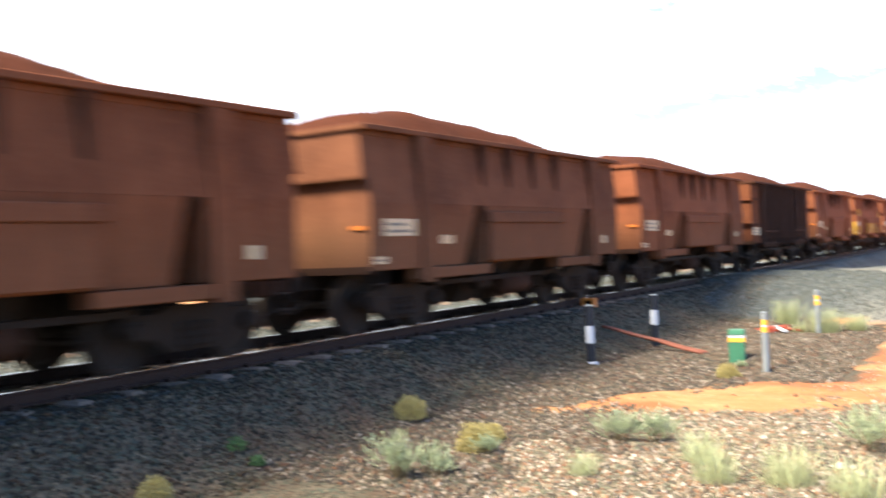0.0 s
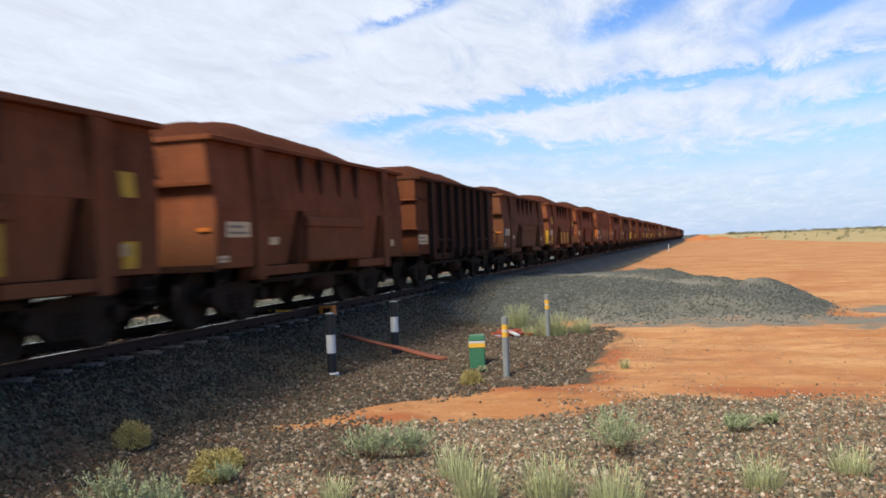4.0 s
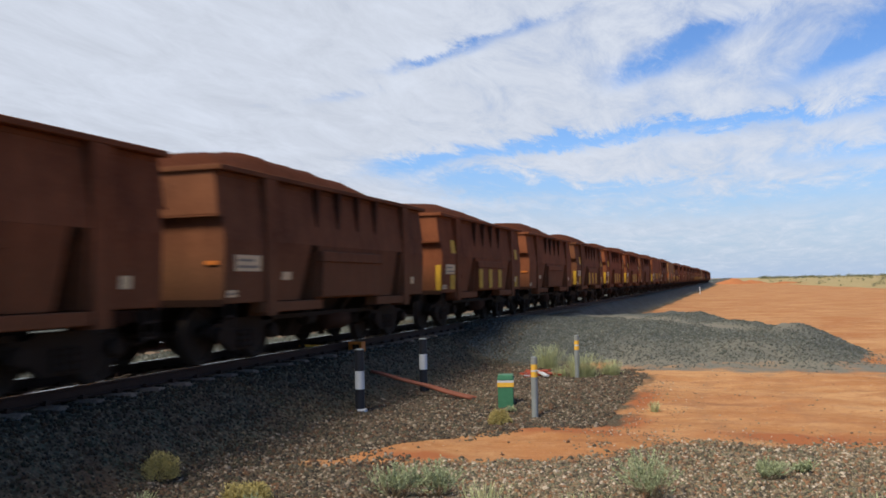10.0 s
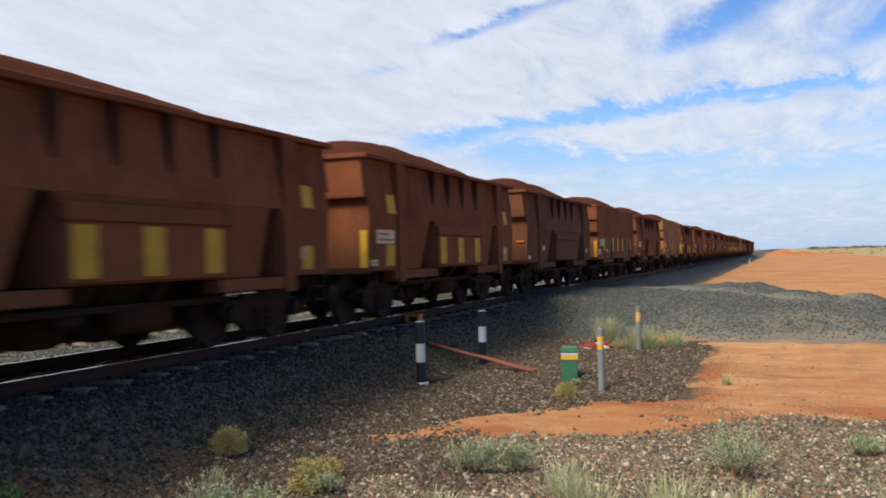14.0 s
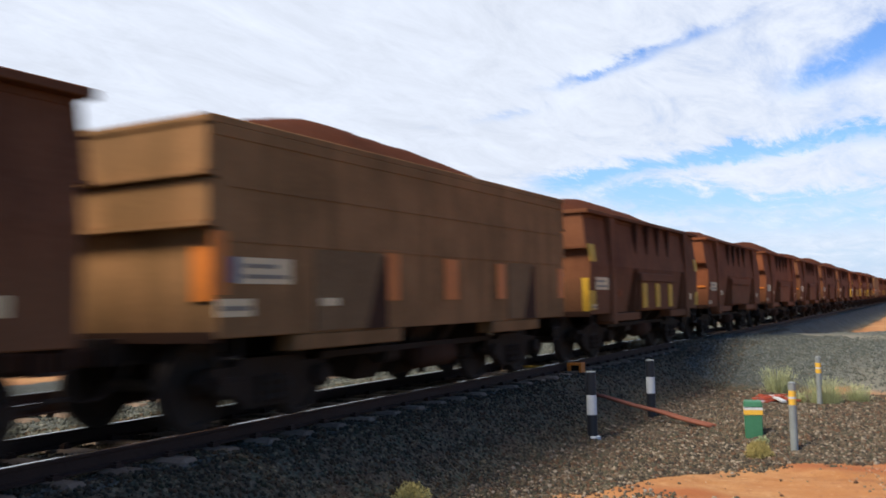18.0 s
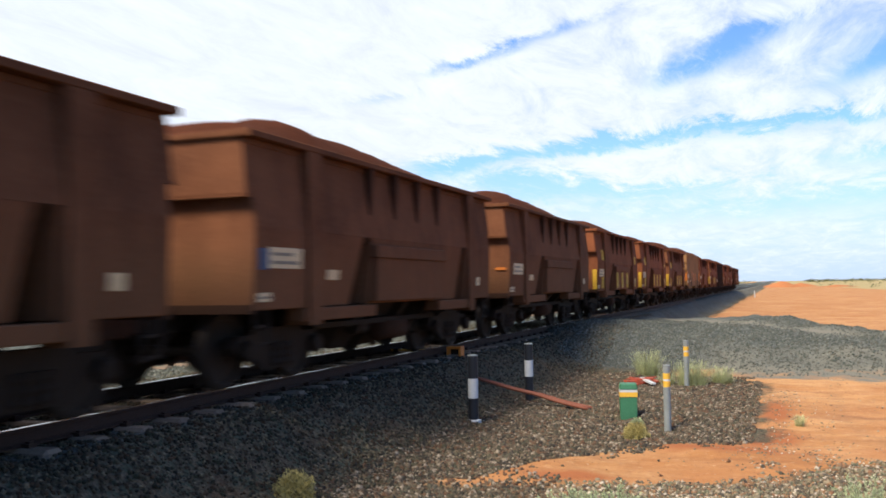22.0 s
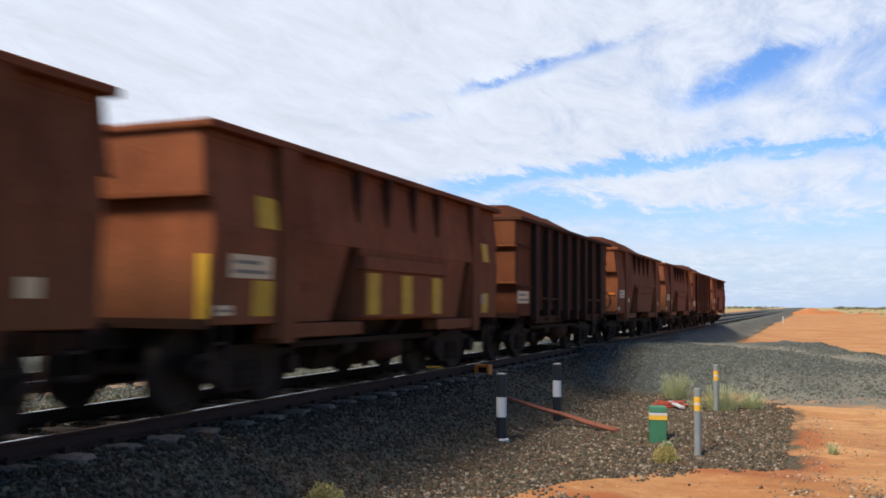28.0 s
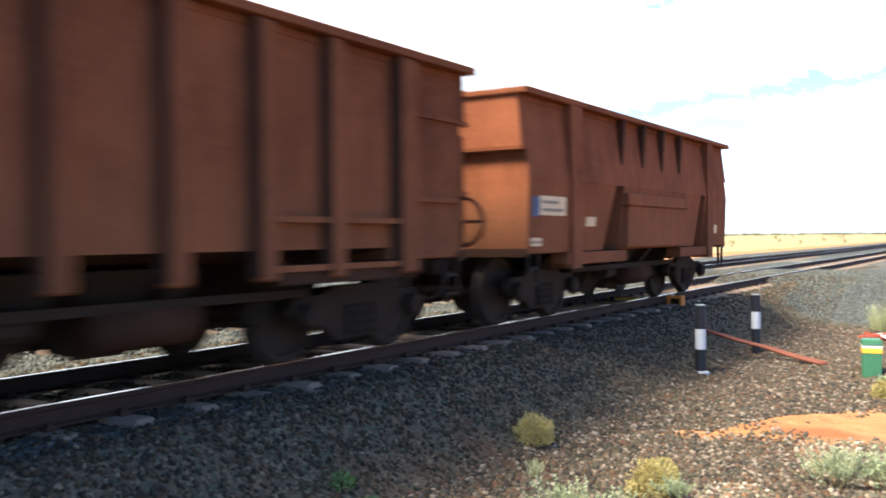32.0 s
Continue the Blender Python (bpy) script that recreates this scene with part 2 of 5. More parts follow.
# Rusty underframe steel; also painted shade in hollows and on rib faces.
RUST_DARK = material("dark_rust_and_shade", (0.060, 0.029, 0.017), 0.9, 0, (30, 0.3), (1.5, 0.6), 0.2, 40, per_piece=0.1, spec=0.06)
GRIME = material("olive_brown_grime", (0.205, 0.118, 0.056), 0.92, 0, (18, 0.3), (0.9, 0.8), 0.2, 30, spec=0.06)
# Greasy running gear; also colours the shade strips beside the tall ribs.
GREASE = material("greasy_steel_and_rib_shade", (0.038, 0.025, 0.017), 0.8, 0, (30, 0.3), (3, 0.5), 0.2, 40, spec=0.08)
WHEEL = material("wheel_steel", (0.040, 0.028, 0.020), 0.75, 0, (30, 0.3), (3, 0.5), 0.15, 40, spec=0.1)
TREAD = material("polished_rail_steel", (0.72, 0.70, 0.67), 0.2, 1.0, (30, 0.2), (3, 0.3), 0, 60, spec=0.5)
RAIL_RUST = material("rusty_rail", (0.042, 0.020, 0.012), 0.85, 0.1, (40, 0.3), (3, 0.5), 0.3, 60)
ORE = material("iron_ore_fines", (0.080, 0.023, 0.010), 0.97, 0, (9, 0.4), (1.5, 0.6), 1.0, 12, dark=(0.036, 0.012, 0.006), light=(0.125, 0.042, 0.020), spec=0.04)
YELLOW = material("faded_yellow_paint", (0.60, 0.335, 0.020), 0.7, 0, (25, 0.3), (3, 0.5), 0.08, 40, dark=(0.2, 0.10, 0.02))
ORANGE = material("orange_reflector", (0.56, 0.155, 0.02), 0.6, 0, (25, 0.25), (3, 0.4), 0.08, 40)
WHITE = material("dusty_white_plate", (0.70, 0.49, 0.25), 0.6, 0, (25, 0.3), (3, 0.5), 0.05, 40, dark=(0.42, 0.32, 0.22))
INK = material("dark_lettering", (0.24, 0.18, 0.12), 0.6, 0, bump=0)
BLUE = material("blue_plate", (0.055, 0.085, 0.15), 0.6, 0, bump=0.05)
SLEEPER = material("dusty_concrete_sleeper", (0.21, 0.145, 0.098), 0.9, 0, (30, 0.3), (2, 0.5), 0.35, 50, per_piece=0.15)
POST_DARK = material("navy_black_paint", (0.016, 0.017, 0.021), 0.5, 0, (30, 0.2), (5, 0.3), 0.05, 60)
POST_WHITE = material("white_paint", (0.50, 0.50, 0.49), 0.55, 0, (30, 0.2), (5, 0.3), 0.05, 60, dark=(0.6, 0.56, 0.5))
POST_GREY = material("weathered_grey_pvc", (0.24, 0.25, 0.235), 0.6, 0, (30, 0.2), (5, 0.4), 0.05, 60)
MARK_YELLOW = material("marker_yellow", (0.78, 0.42, 0.05), 0.55, 0, (30, 0.2), (5, 0.3), 0.05, 60)
GREEN = material("green_plastic", (0.05, 0.17, 0.085), 0.5, 0, (30, 0.2), (5, 0.4), 0.05, 60, light=(0.10, 0.25, 0.14))
ORANGE_BOX = material("orange_box_paint", (0.58, 0.17, 0.02), 0.6, 0, (30, 0.25), (5, 0.5), 0.1, 60)
CABLE = material("red_brown_conduit", (0.21, 0.066, 0.036), 0.7, 0, (30, 0.25), (5, 0.5), 0.1, 60)
SCRAP_RED = material("red_scrap_plastic", (0.36, 0.07, 0.035), 0.6, 0, (30, 0.25), (5, 0.5), 0.1, 60)


def stone_material(name, shades):
    """Loose stones, each in one of several shades."""
    m = material(name, shades[0], 0.9, 0, (60, 0.3), (9, 0.4), 0.4, 80)
    nt = m.node_tree
    N, L = nt.nodes.new, nt.links.new
    ramp, geo, mul = N("ShaderNodeValToRGB"), N("ShaderNodeNewGeometry"), N("ShaderNodeMix")
    ramp.color_ramp.interpolation = "CONSTANT"
    while len(ramp.color_ramp.elements) < len(shades):
        ramp.color_ramp.elements.new(0.5)
    for n, c in enumerate(shades):
        ramp.color_ramp.elements[n].position = n / len(shades)
        ramp.color_ramp.elements[n].color = (*c, 1)
    L(geo.outputs["Random Per Island"], ramp.inputs[0])
    speck = N("ShaderNodeTexNoise")
    speck.inputs["Scale"].default_value = 45
    tc = N("ShaderNodeTexCoord")
    L(tc.outputs["Object"], speck.inputs["Vector"])
    mr = N("ShaderNodeMapRange")
    mr.inputs["From Min"].default_value, mr.inputs["From Max"].default_value = 0.3, 0.7
    mr.inputs["To Min"].default_value, mr.inputs["To Max"].default_value = 0.65, 1.35
    L(speck.outputs[0], mr.inputs["Value"])
    mul.data_type, mul.blend_type = "RGBA", "MULTIPLY"
    mul.inputs["Factor"].default_value = 1
    L(ramp.outputs[0], mul.inputs["A"])
    L(mr.outputs[0], mul.inputs["B"])
    L(mul.outputs["Result"], nt.nodes["Principled BSDF"].inputs["Base Color"])
    return m


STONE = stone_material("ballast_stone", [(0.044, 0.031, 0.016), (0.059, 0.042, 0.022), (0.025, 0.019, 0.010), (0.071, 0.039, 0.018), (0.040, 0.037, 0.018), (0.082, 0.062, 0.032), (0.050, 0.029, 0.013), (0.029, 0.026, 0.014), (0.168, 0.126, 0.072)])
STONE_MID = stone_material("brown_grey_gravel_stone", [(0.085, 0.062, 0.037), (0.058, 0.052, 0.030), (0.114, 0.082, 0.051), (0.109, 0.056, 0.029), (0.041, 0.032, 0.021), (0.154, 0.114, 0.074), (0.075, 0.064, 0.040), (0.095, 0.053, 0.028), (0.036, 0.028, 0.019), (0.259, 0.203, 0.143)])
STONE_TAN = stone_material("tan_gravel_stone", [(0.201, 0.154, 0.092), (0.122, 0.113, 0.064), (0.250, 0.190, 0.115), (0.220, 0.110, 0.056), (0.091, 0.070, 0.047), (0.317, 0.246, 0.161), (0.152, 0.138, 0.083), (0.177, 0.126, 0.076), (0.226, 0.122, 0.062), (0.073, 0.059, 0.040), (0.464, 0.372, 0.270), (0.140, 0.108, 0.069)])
STONE_GREY = stone_material("blue_grey_crushed_stone", [(0.078, 0.082, 0.064), (0.054, 0.057, 0.045), (0.104, 0.108, 0.084), (0.090, 0.082, 0.060), (0.155, 0.152, 0.125), (0.066, 0.070, 0.056)])
LEAF = material("sage_green_leaves", (0.36, 0.40, 0.22), 0.8, 0, (20, 0.3), (4, 0.4), 0, dark=(0.21, 0.23, 0.10), light=(0.50, 0.50, 0.29), per_piece=0.3, island=True)
TWIG = material("brown_twigs", (0.16, 0.12, 0.06), 0.85, 0, (20, 0.3), (4, 0.4), 0, per_piece=0.3, island=True)
LEAF_PALE = material("pale_dry_grass", (0.40, 0.41, 0.20), 0.8, 0, (20, 0.3), (4, 0.4), 0, dark=(0.28, 0.29, 0.13), light=(0.56, 0.53, 0.33), per_piece=0.3, island=True)
LEAF_YELLOW = material("yellow_green_tuft", (0.40, 0.32, 0.11), 0.8, 0, (20, 0.3), (4, 0.4), 0, light=(0.48, 0.39, 0.15), per_piece=0.3, island=True)
RED_EARTH = material("red_earth", (0.42, 0.155, 0.058), 0.95, 0, (3, 0.3), (0.4, 0.5), 0.5, 4, dark=(0.30, 0.10, 0.04), light=(0.50, 0.22, 0.10), spec=0.05)
CLOD = material("dark_earth_clods", (0.10, 0.045, 0.026), 0.95, 0, (30, 0.3), (6, 0.4), 0.3, 50, per_piece=0.4, island=True)
WEED = material("fresh_green_leaves", (0.10, 0.17, 0.05), 0.7, 0, (20, 0.3), (4, 0.4), 0, per_piece=0.3, island=True)
SCRUB = material("far_scrub_leaves", (0.13, 0.13, 0.06), 0.9, 0, (3, 0.3), (0.5, 0.4), 0, per_piece=0.4, island=True)


def ground_material():
    """Red dirt, gravel, crushed stone and dry grass, told apart by the sheet's own zones."""
    m = bpy.data.materials.new("ground_surface")
    m.use_nodes = True
    nt = m.node_tree
    N, L = nt.nodes.new, nt.links.new
    b = nt.nodes["Principled BSDF"]
    b.inputs["Roughness"].default_value, b.inputs["Specular IOR Level"].default_value = 0.95, 0.1
    tc = N("ShaderNodeTexCoord")

    def noise_at(scale, detail=6, rough=0.6, stretch=None):
        n = N("ShaderNodeTexNoise")
        n.inputs["Scale"].default_value, n.inputs["Detail"].default_value, n.inputs["Roughness"].default_value = scale, detail, rough
        if stretch:
            mp = N("ShaderNodeMapping")
            mp.inputs["Scale"].default_value = stretch
            L(tc.outputs["Object"], mp.inputs[0])
            L(mp.outputs[0], n.inputs["Vector"])
        else:
            L(tc.outputs["Object"], n.inputs["Vector"])
        return n.outputs[0]

    def ramp(value, lo, hi, a, c):
        r = N("ShaderNodeMapRange")
        r.inputs["From Min"].default_value, r.inputs["From Max"].default_value = lo, hi
        L(value, r.inputs["Value"])
        mx = N("ShaderNodeMix")
        mx.data_type = "RGBA"
        L(r.outputs[0], mx.inputs["Factor"])
        for slot, v in (("A", a), ("B", c)):
            if isinstance(v, tuple):
                mx.inputs[slot].default_value = (*v, 1)
            else:
                L(v, mx.inputs[slot])
        return mx.outputs["Result"]

    def zone(name, edge_noise, width=0.5):
        at = N("ShaderNodeAttribute")
        at.attribute_name = name
        add = N("ShaderNodeMath")
        add.operation = "MULTIPLY_ADD"
        L(edge_noise, add.inputs[0])
        add.inputs[1].default_value = 0.9
        L(at.outputs["Fac"], add.inputs[2])
        r = N("ShaderNodeMapRange")
        r.inputs["From Min"].default_value, r.inputs["From Max"].default_value = 0.95 - width / 2, 0.95 + width / 2
        L(add.outputs[0], r.inputs["Value"])
        return r.outputs[0]

    def blend(fac, a, c):
        mx = N("ShaderNodeMix")
        mx.data_type = "RGBA"
        L(fac, mx.inputs["Factor"])
        L(a, mx.inputs["A"])
        L(c, mx.inputs["B"])
        return mx.outputs["Result"]

    broad, mid, fine = noise_at(0.22, 7, 0.65), noise_at(1.6), noise_at(14)
    streak = noise_at(0.6, 8, 0.72, (0.55, 1.35, 1))
    dirt = ramp(streak, 0.38, 0.62, (0.357, 0.153, 0.055), (0.500, 0.267, 0.115))
    dirt = ramp(broad, 0.48, 0.68, dirt, (0.352, 0.134, 0.048))
    dirt = ramp(noise_at(0.9, 6, 0.7, (0.25, 1.2, 1)), 0.54, 0.72, dirt, (0.255, 0.107, 0.048))
    dirt = ramp(noise_at(0.16, 7, 0.75, (0.35, 1.6, 1)), 0.55, 0.72, dirt, (0.275, 0.102, 0.042))
    dirt = ramp(noise_at(3.2, 7, 0.75), 0.52, 0.78, dirt, (0.286, 0.121, 0.052))
    dirt = ramp(fine, 0.55, 0.80, dirt, (0.224, 0.097, 0.046))
    dirt = ramp(noise_at(6.0, 6, 0.8), 0.56, 0.72, dirt, (0.510, 0.291, 0.138))
    vor = N("ShaderNodeTexVoronoi")
    vor.inputs["Scale"].default_value = 26
    L(tc.outputs["Object"], vor.inputs["Vector"])
    sepc = N("ShaderNodeSeparateColor")
    L(vor.outputs["Color"], sepc.inputs[0])
    gravel = ramp(sepc.outputs[0], 0.1, 0.9, (0.044, 0.033, 0.020), (0.150, 0.115, 0.072))
    gravel = ramp(sepc.outputs[2], 0.55, 0.9, gravel, (0.075, 0.080, 0.052))
    gravel = ramp(mid, 0.48, 0.75, gravel, (0.115, 0.066, 0.038))
    crushed = ramp(sepc.outputs[1], 0.1, 0.9, (0.042, 0.045, 0.038), (0.125, 0.128, 0.11))
    crushed = ramp(mid, 0.5, 0.8, crushed, (0.080, 0.084, 0.072))
    grass = ramp(noise_at(0.35, 6, 0.7), 0.35, 0.65, (0.40, 0.30, 0.145), (0.30, 0.235, 0.105))
    grass = ramp(noise_at(0.06, 5, 0.7), 0.55, 0.68, grass, (0.15, 0.15, 0.07))
    edge = noise_at(1.1, 6, 0.65)
    far_edge = noise_at(0.09, 6, 0.65)
    red = N("ShaderNodeRGB")
    red.outputs[0].default_value = (0.32, 0.110, 0.042, 1)
    dirt = blend(zone("damp", edge, 0.6), dirt, red.outputs[0])
    gravel_here = zone("gravel", edge, 0.45)
    rut = N("ShaderNodeAttribute")
    rut.attribute_name = "rut"
    pressed = N("ShaderNodeRGB")
    pressed.outputs[0].default_value = (0.29, 0.145, 0.07, 1)
    dirt = blend(rut.outputs["Fac"], dirt, pressed.outputs[0])
    colour = blend(gravel_here, dirt, gravel)
    lane = N("ShaderNodeAttribute")
    lane.attribute_name = "lane"
    dust = N("ShaderNodeRGB")
    dust.outputs[0].default_value = (0.185, 0.165, 0.125, 1)
    crushed = blend(lane.outputs["Fac"], crushed, dust.outputs[0])
    colour = blend(zone("crushed", edge, 0.3), colour, crushed)
    colour = blend(zone("grass", far_edge, 0.25), colour, grass)
    L(colour, b.inputs["Base Color"])
    bp = N("ShaderNodeBump")
    bp.inputs["Strength"].default_value, bp.inputs["Distance"].default_value = 0.7, 0.04
    hgt = N("ShaderNodeMath")
    hgt.operation = "MULTIPLY_ADD"
    L(vor.outputs["Distance"], hgt.inputs[0])
    L(gravel_here, hgt.inputs[1])
    relief = N("ShaderNodeMath")
    relief.operation = "MULTIPLY_ADD"
    relief.inputs[1].default_value = 0.08
    L(streak, relief.inputs[0])
    L(fine, relief.inputs[2])
    L(relief.outputs[0], hgt.inputs[2])
    L(hgt.outputs[0], bp.inputs["Height"])
    L(bp.outputs[0], b.inputs["Normal"])
    return m


GROUND_MAT = ground_material()


# ---- mesh helpers
def box(bm, x0, x1, y0, y1, z0, z1):
    v = [bm.verts.new((x, y, z)) for z in (z0, z1) for x, y in ((x0, y0), (x1, y0), (x1, y1), (x0, y1))]
    for f in ((3, 2, 1, 0), (4, 5, 6, 7), (0, 1, 5, 4), (1, 2, 6, 5), (2, 3, 7, 6), (3, 0, 4, 7)):
        bm.faces.new([v[i] for i in f])
    return bm


def hexa(bm, bottom, top):
    """A solid between two quads given as corner lists in the same order."""
    v = [bm.verts.new(p) for p in (*bottom, *top)]
    for f in ((3, 2, 1, 0), (4, 5, 6, 7), (0, 1, 5, 4), (1, 2, 6, 5), (2, 3, 7, 6), (3, 0, 4, 7)):
        bm.faces.new([v[i] for i in f])
    return bm


def sweep(bm, outline, axis, a, c):
    """A prism: the outline in the two other axes, drawn out along the axis from a to c."""
    def at(p, w):
        return {"x": (w, p[0], p[1]), "y": (p[0], w, p[1]), "z": (p[0], p[1], w)}[axis]
    lo, hi = [bm.verts.new(at(p, a)) for p in outline], [bm.verts.new(at(p, c)) for p in outline]
    bm.faces.new(lo)
    bm.faces.new(hi[::-1])
    for i in range(len(outline)):
        j = (i + 1) % len(outline)
        bm.faces.new((lo[j], lo[i], hi[i], hi[j]))
    return bm


def ring_profile(bm, profile, axis, seg=20):
    """A turned solid: (radius, place along the axis) pairs round the axis through the origin."""
    rows = []
    for r, w in profile:
        row = []
        for i in range(seg):
            a = 2 * math.pi * i / seg
            p, q = r * math.cos(a), r * math.sin(a)
            row.append(bm.verts.new({"x": (w, p, q), "y": (p, w, q), "z": (p, q, w)}[axis]))
        rows.append(row)
    for lo, hi in zip(rows, rows[1:]):
        for i in range(seg):
            j = (i + 1) % seg
            bm.faces.new((lo[i], lo[j], hi[j], hi[i]))
    bm.faces.new(rows[0][::-1])
    bm.faces.new(rows[-1])
    return bm


def mesh_of(name, bm, mat, bevel=0.0, smooth=False):
    bmesh.ops.recalc_face_normals(bm, faces=bm.faces)
    if bevel:
        bmesh.ops.bevel(bm, geom=list(bm.edges), offset=bevel, segments=1, affect="EDGES", profile=0.5)
    me = bpy.data.meshes.new(name)
    bm.to_mesh(me)
    bm.free()
    me.materials.append(mat)
    if smooth:
        for p in me.polygons:
            p.use_smooth = True
    return me


def part(name, bm, mat, parent, label="", bevel=0.0, smooth=False, at=None):
    ob = new(name, bm if isinstance(bm, bpy.types.Mesh) else mesh_of(name, bm, mat, bevel, smooth))
    ob.parent = parent
    if at is not None:
        ob.matrix_basis = at
    return tagged(ob, label)


def B():
    return bmesh.new()


def raw_mesh(name, verts, faces, mat):
    """A mesh from arrays: verts (n, 3) and faces (m, k) of one size."""
    me = bpy.data.meshes.new(name)
    verts, faces = np.asarray(verts, np.float32), np.asarray(faces, np.int32)
    k = faces.shape[1]
    me.vertices.add(len(verts))
    me.vertices.foreach_set("co", verts.ravel())
    me.loops.add(faces.size)
    me.loops.foreach_set("vertex_index", faces.ravel())
    me.polygons.add(len(faces))
    me.polygons.foreach_set("loop_start", np.arange(0, faces.size, k, dtype=np.int32))
    me.update(calc_edges=True)
    me.materials.append(mat)
    return me


# ---- the ground
def smooth01(x, lo, hi):
    t = np.clip((x - lo) / (hi - lo), 0, 1)
    return t * t * (3 - 2 * t)


def lumps(x, y, seed, size):
    """Cheap smooth noise of about -1 to 1 from a few sine waves."""
    rng = np.random.RandomState(seed)
    out = 0
    for i in range(7):
        a, ph = rng.uniform(0, 2 * math.pi), rng.uniform(0, 2 * math.pi)
        k = rng.uniform(0.6, 1.7) * 2 * math.pi / size
        out = out + np.sin((x * math.cos(a) + y * math.sin(a)) * k + ph)
    return out / 3.5


def lane_line(x, y):
    """How much a point lies in the wheel lane that crosses the bank aslant."""
    return np.exp(-((x - (1.25 - 0.58 * (y - 27.3)) + 0.2 * lumps(x, y, 13, 5)) / 0.85) ** 2) * smooth01(y, 26, 28.5)


def pile_height(x, y):
    """The bank of crushed stone that runs out from the track, crossed by a wheel lane, with a heap at its outer end."""
    wob = 0.35 * lumps(x, y, 3, 3.5)
    front = smooth01(y + wob, 23.4, 27.2)
    back = 1 - smooth01(y + wob, 41.0, 47.0)
    right = 1 - smooth01(x + 0.5 * wob + 0.38 * np.clip(y - 29.5, 0, 99), 0.7, 3.7)
    bank = 0.76 * front * back * right * (1 - 0.14 * smooth01(x, -7, -2) * (1 - smooth01(y, 28, 31)))
    heap = 0.34 * np.exp(-((x - 1.5) / 1.1) ** 2 - ((y - 28.5) / 1.8) ** 2) + 0.20 * np.exp(-((x + 2.2) / 1.6) ** 2 - ((y - 37.0) / 3.0) ** 2)
    return (bank + heap * front) * (1 + 0.07 * lumps(x, y, 9, 2.2) + 0.03 * lumps(x, y, 10, 0.9)) * (1 - 0.10 * lane_line(x, y))


def fines(x, y):
    """Grey fines: the wheel lane, a trodden skirt before the bank and the shoulder of the line beyond it."""
    skirt = 0.85 * np.exp(-((y - 24.1 + 0.6 * lumps(x, y, 63, 2.2) + 0.25 * lumps(x, y, 65, 0.7)) / 1.7) ** 2) * smooth01(x, -4.6, -3.0) * (1 - smooth01(x, 4, 7))
    side = np.exp(-((x - 4.6) / 1.5) ** 2 - ((y - 27.6) / 1.6) ** 2)
    shoulder = smooth01(y, 38, 46) * (1 - smooth01(x + 0.5 * lumps(x, y, 64, 6), -7.0, -5.2)) * (x > TRACK_X + 1.2) * 0.72
    return np.clip(np.maximum(np.maximum(lane_line(x, y), skirt), np.maximum(side, shoulder)), 0, 1)


def crossing(x, y):
    """How much a point lies on the gravel road crossing, which is filled up to the rails of both tracks."""
    wob = 0.3 * lumps(x, y, 15, 2.6)
    return smooth01(y + wob, 26.2, 28.2) * (1 - smooth01(y + wob, 33.4, 36.0)) * (1 - smooth01(x, -7.6, -5.2)) * smooth01(x, -18.5, -16.0)


def height(x, y):
    x, y = np.asarray(x, float), np.asarray(y, float)
    d = np.abs(x - TRACK_X)
    d2 = np.abs(x - TRACK_X + 4.5)
    d = np.where((x < TRACK_X) & (x > TRACK_X - 4.5), 0, np.minimum(d, d2))
    bank = 1 - smooth01(d, 1.17, 2.75)
    z = GROUND + 0.835 * bank
    near = np.hypot(x, y - 15) < 120
    z = z + np.where(near, 0.035 * lumps(x, y, 1, 3.0) * (1 - bank) + 0.02 * lumps(x, y, 5, 0.9), 0)
    far = smooth01(np.hypot(x, y), 120, 900)
    z = z + far * (0.9 + 0.5 * lumps(x, y, 7, 420))
    right = smooth01(x, 2, 10) * smooth01(y, 60, 110)
    z = z + 0.12 * right
    p = pile_height(x, y) * (1 - bank)
    z = z + p - 0.025 * np.where(near, zone_rut(x, y), 0)
    fill = crossing(x, y)
    return z + fill * (-0.045 + 0.008 * lumps(x, y, 16, 0.8) - z)


def zone_gravel(x, y):
    border = np.interp(y, [9, 10.4, 10.9, 12.3, 13.2, 14.2, 17.8, 22.0, 24, 60, 200], [-6.2, -6.0, -5.6, -4.9, -3.8, -2.55, -2.5, -2.7, -4.5, -6.3, -6.3])
    lower = np.interp(x, [-8, -5.4, -3.1, -2.1, -1.0, 0.6, 1.5, 6], [10.5, 10.5, 11.0, 11.6, 12.5, 12.6, 12.4, 12.4])
    a = smooth01(border + 0.35 * lumps(x, y, 61, 1.3) + 0.2 * lumps(x, y, 62, 0.5) - x, -0.35 - 0.55 * smooth01(y, 12.8, 14.5), 0.5)
    c = smooth01(lower - y, -0.5 - 0.5 * smooth01(x, -2.5, -0.5), 0.5)
    beyond = (x < TRACK_X) * (1 - smooth01(TRACK_X - x, 16.0, 21.0))
    return np.maximum(np.maximum(a * (x > TRACK_X), c), beyond)


def zone_damp(x, y):
    """Patches of darker, redder earth beside the gravel."""
    out = 0
    for cx, cy, rx, ry in ((-2.9, 13.35, 0.9, 0.4), (-2.2, 14.6, 0.5, 0.9), (-4.4, 11.2, 0.8, 0.3), (-2.1, 17.5, 0.3, 1.5), (0.4, 13.6, 1.5, 0.5)):
        out = out + np.exp(-((x - cx) / rx) ** 2 - ((y - cy) / ry) ** 2)
    return np.clip(out, 0, 1)


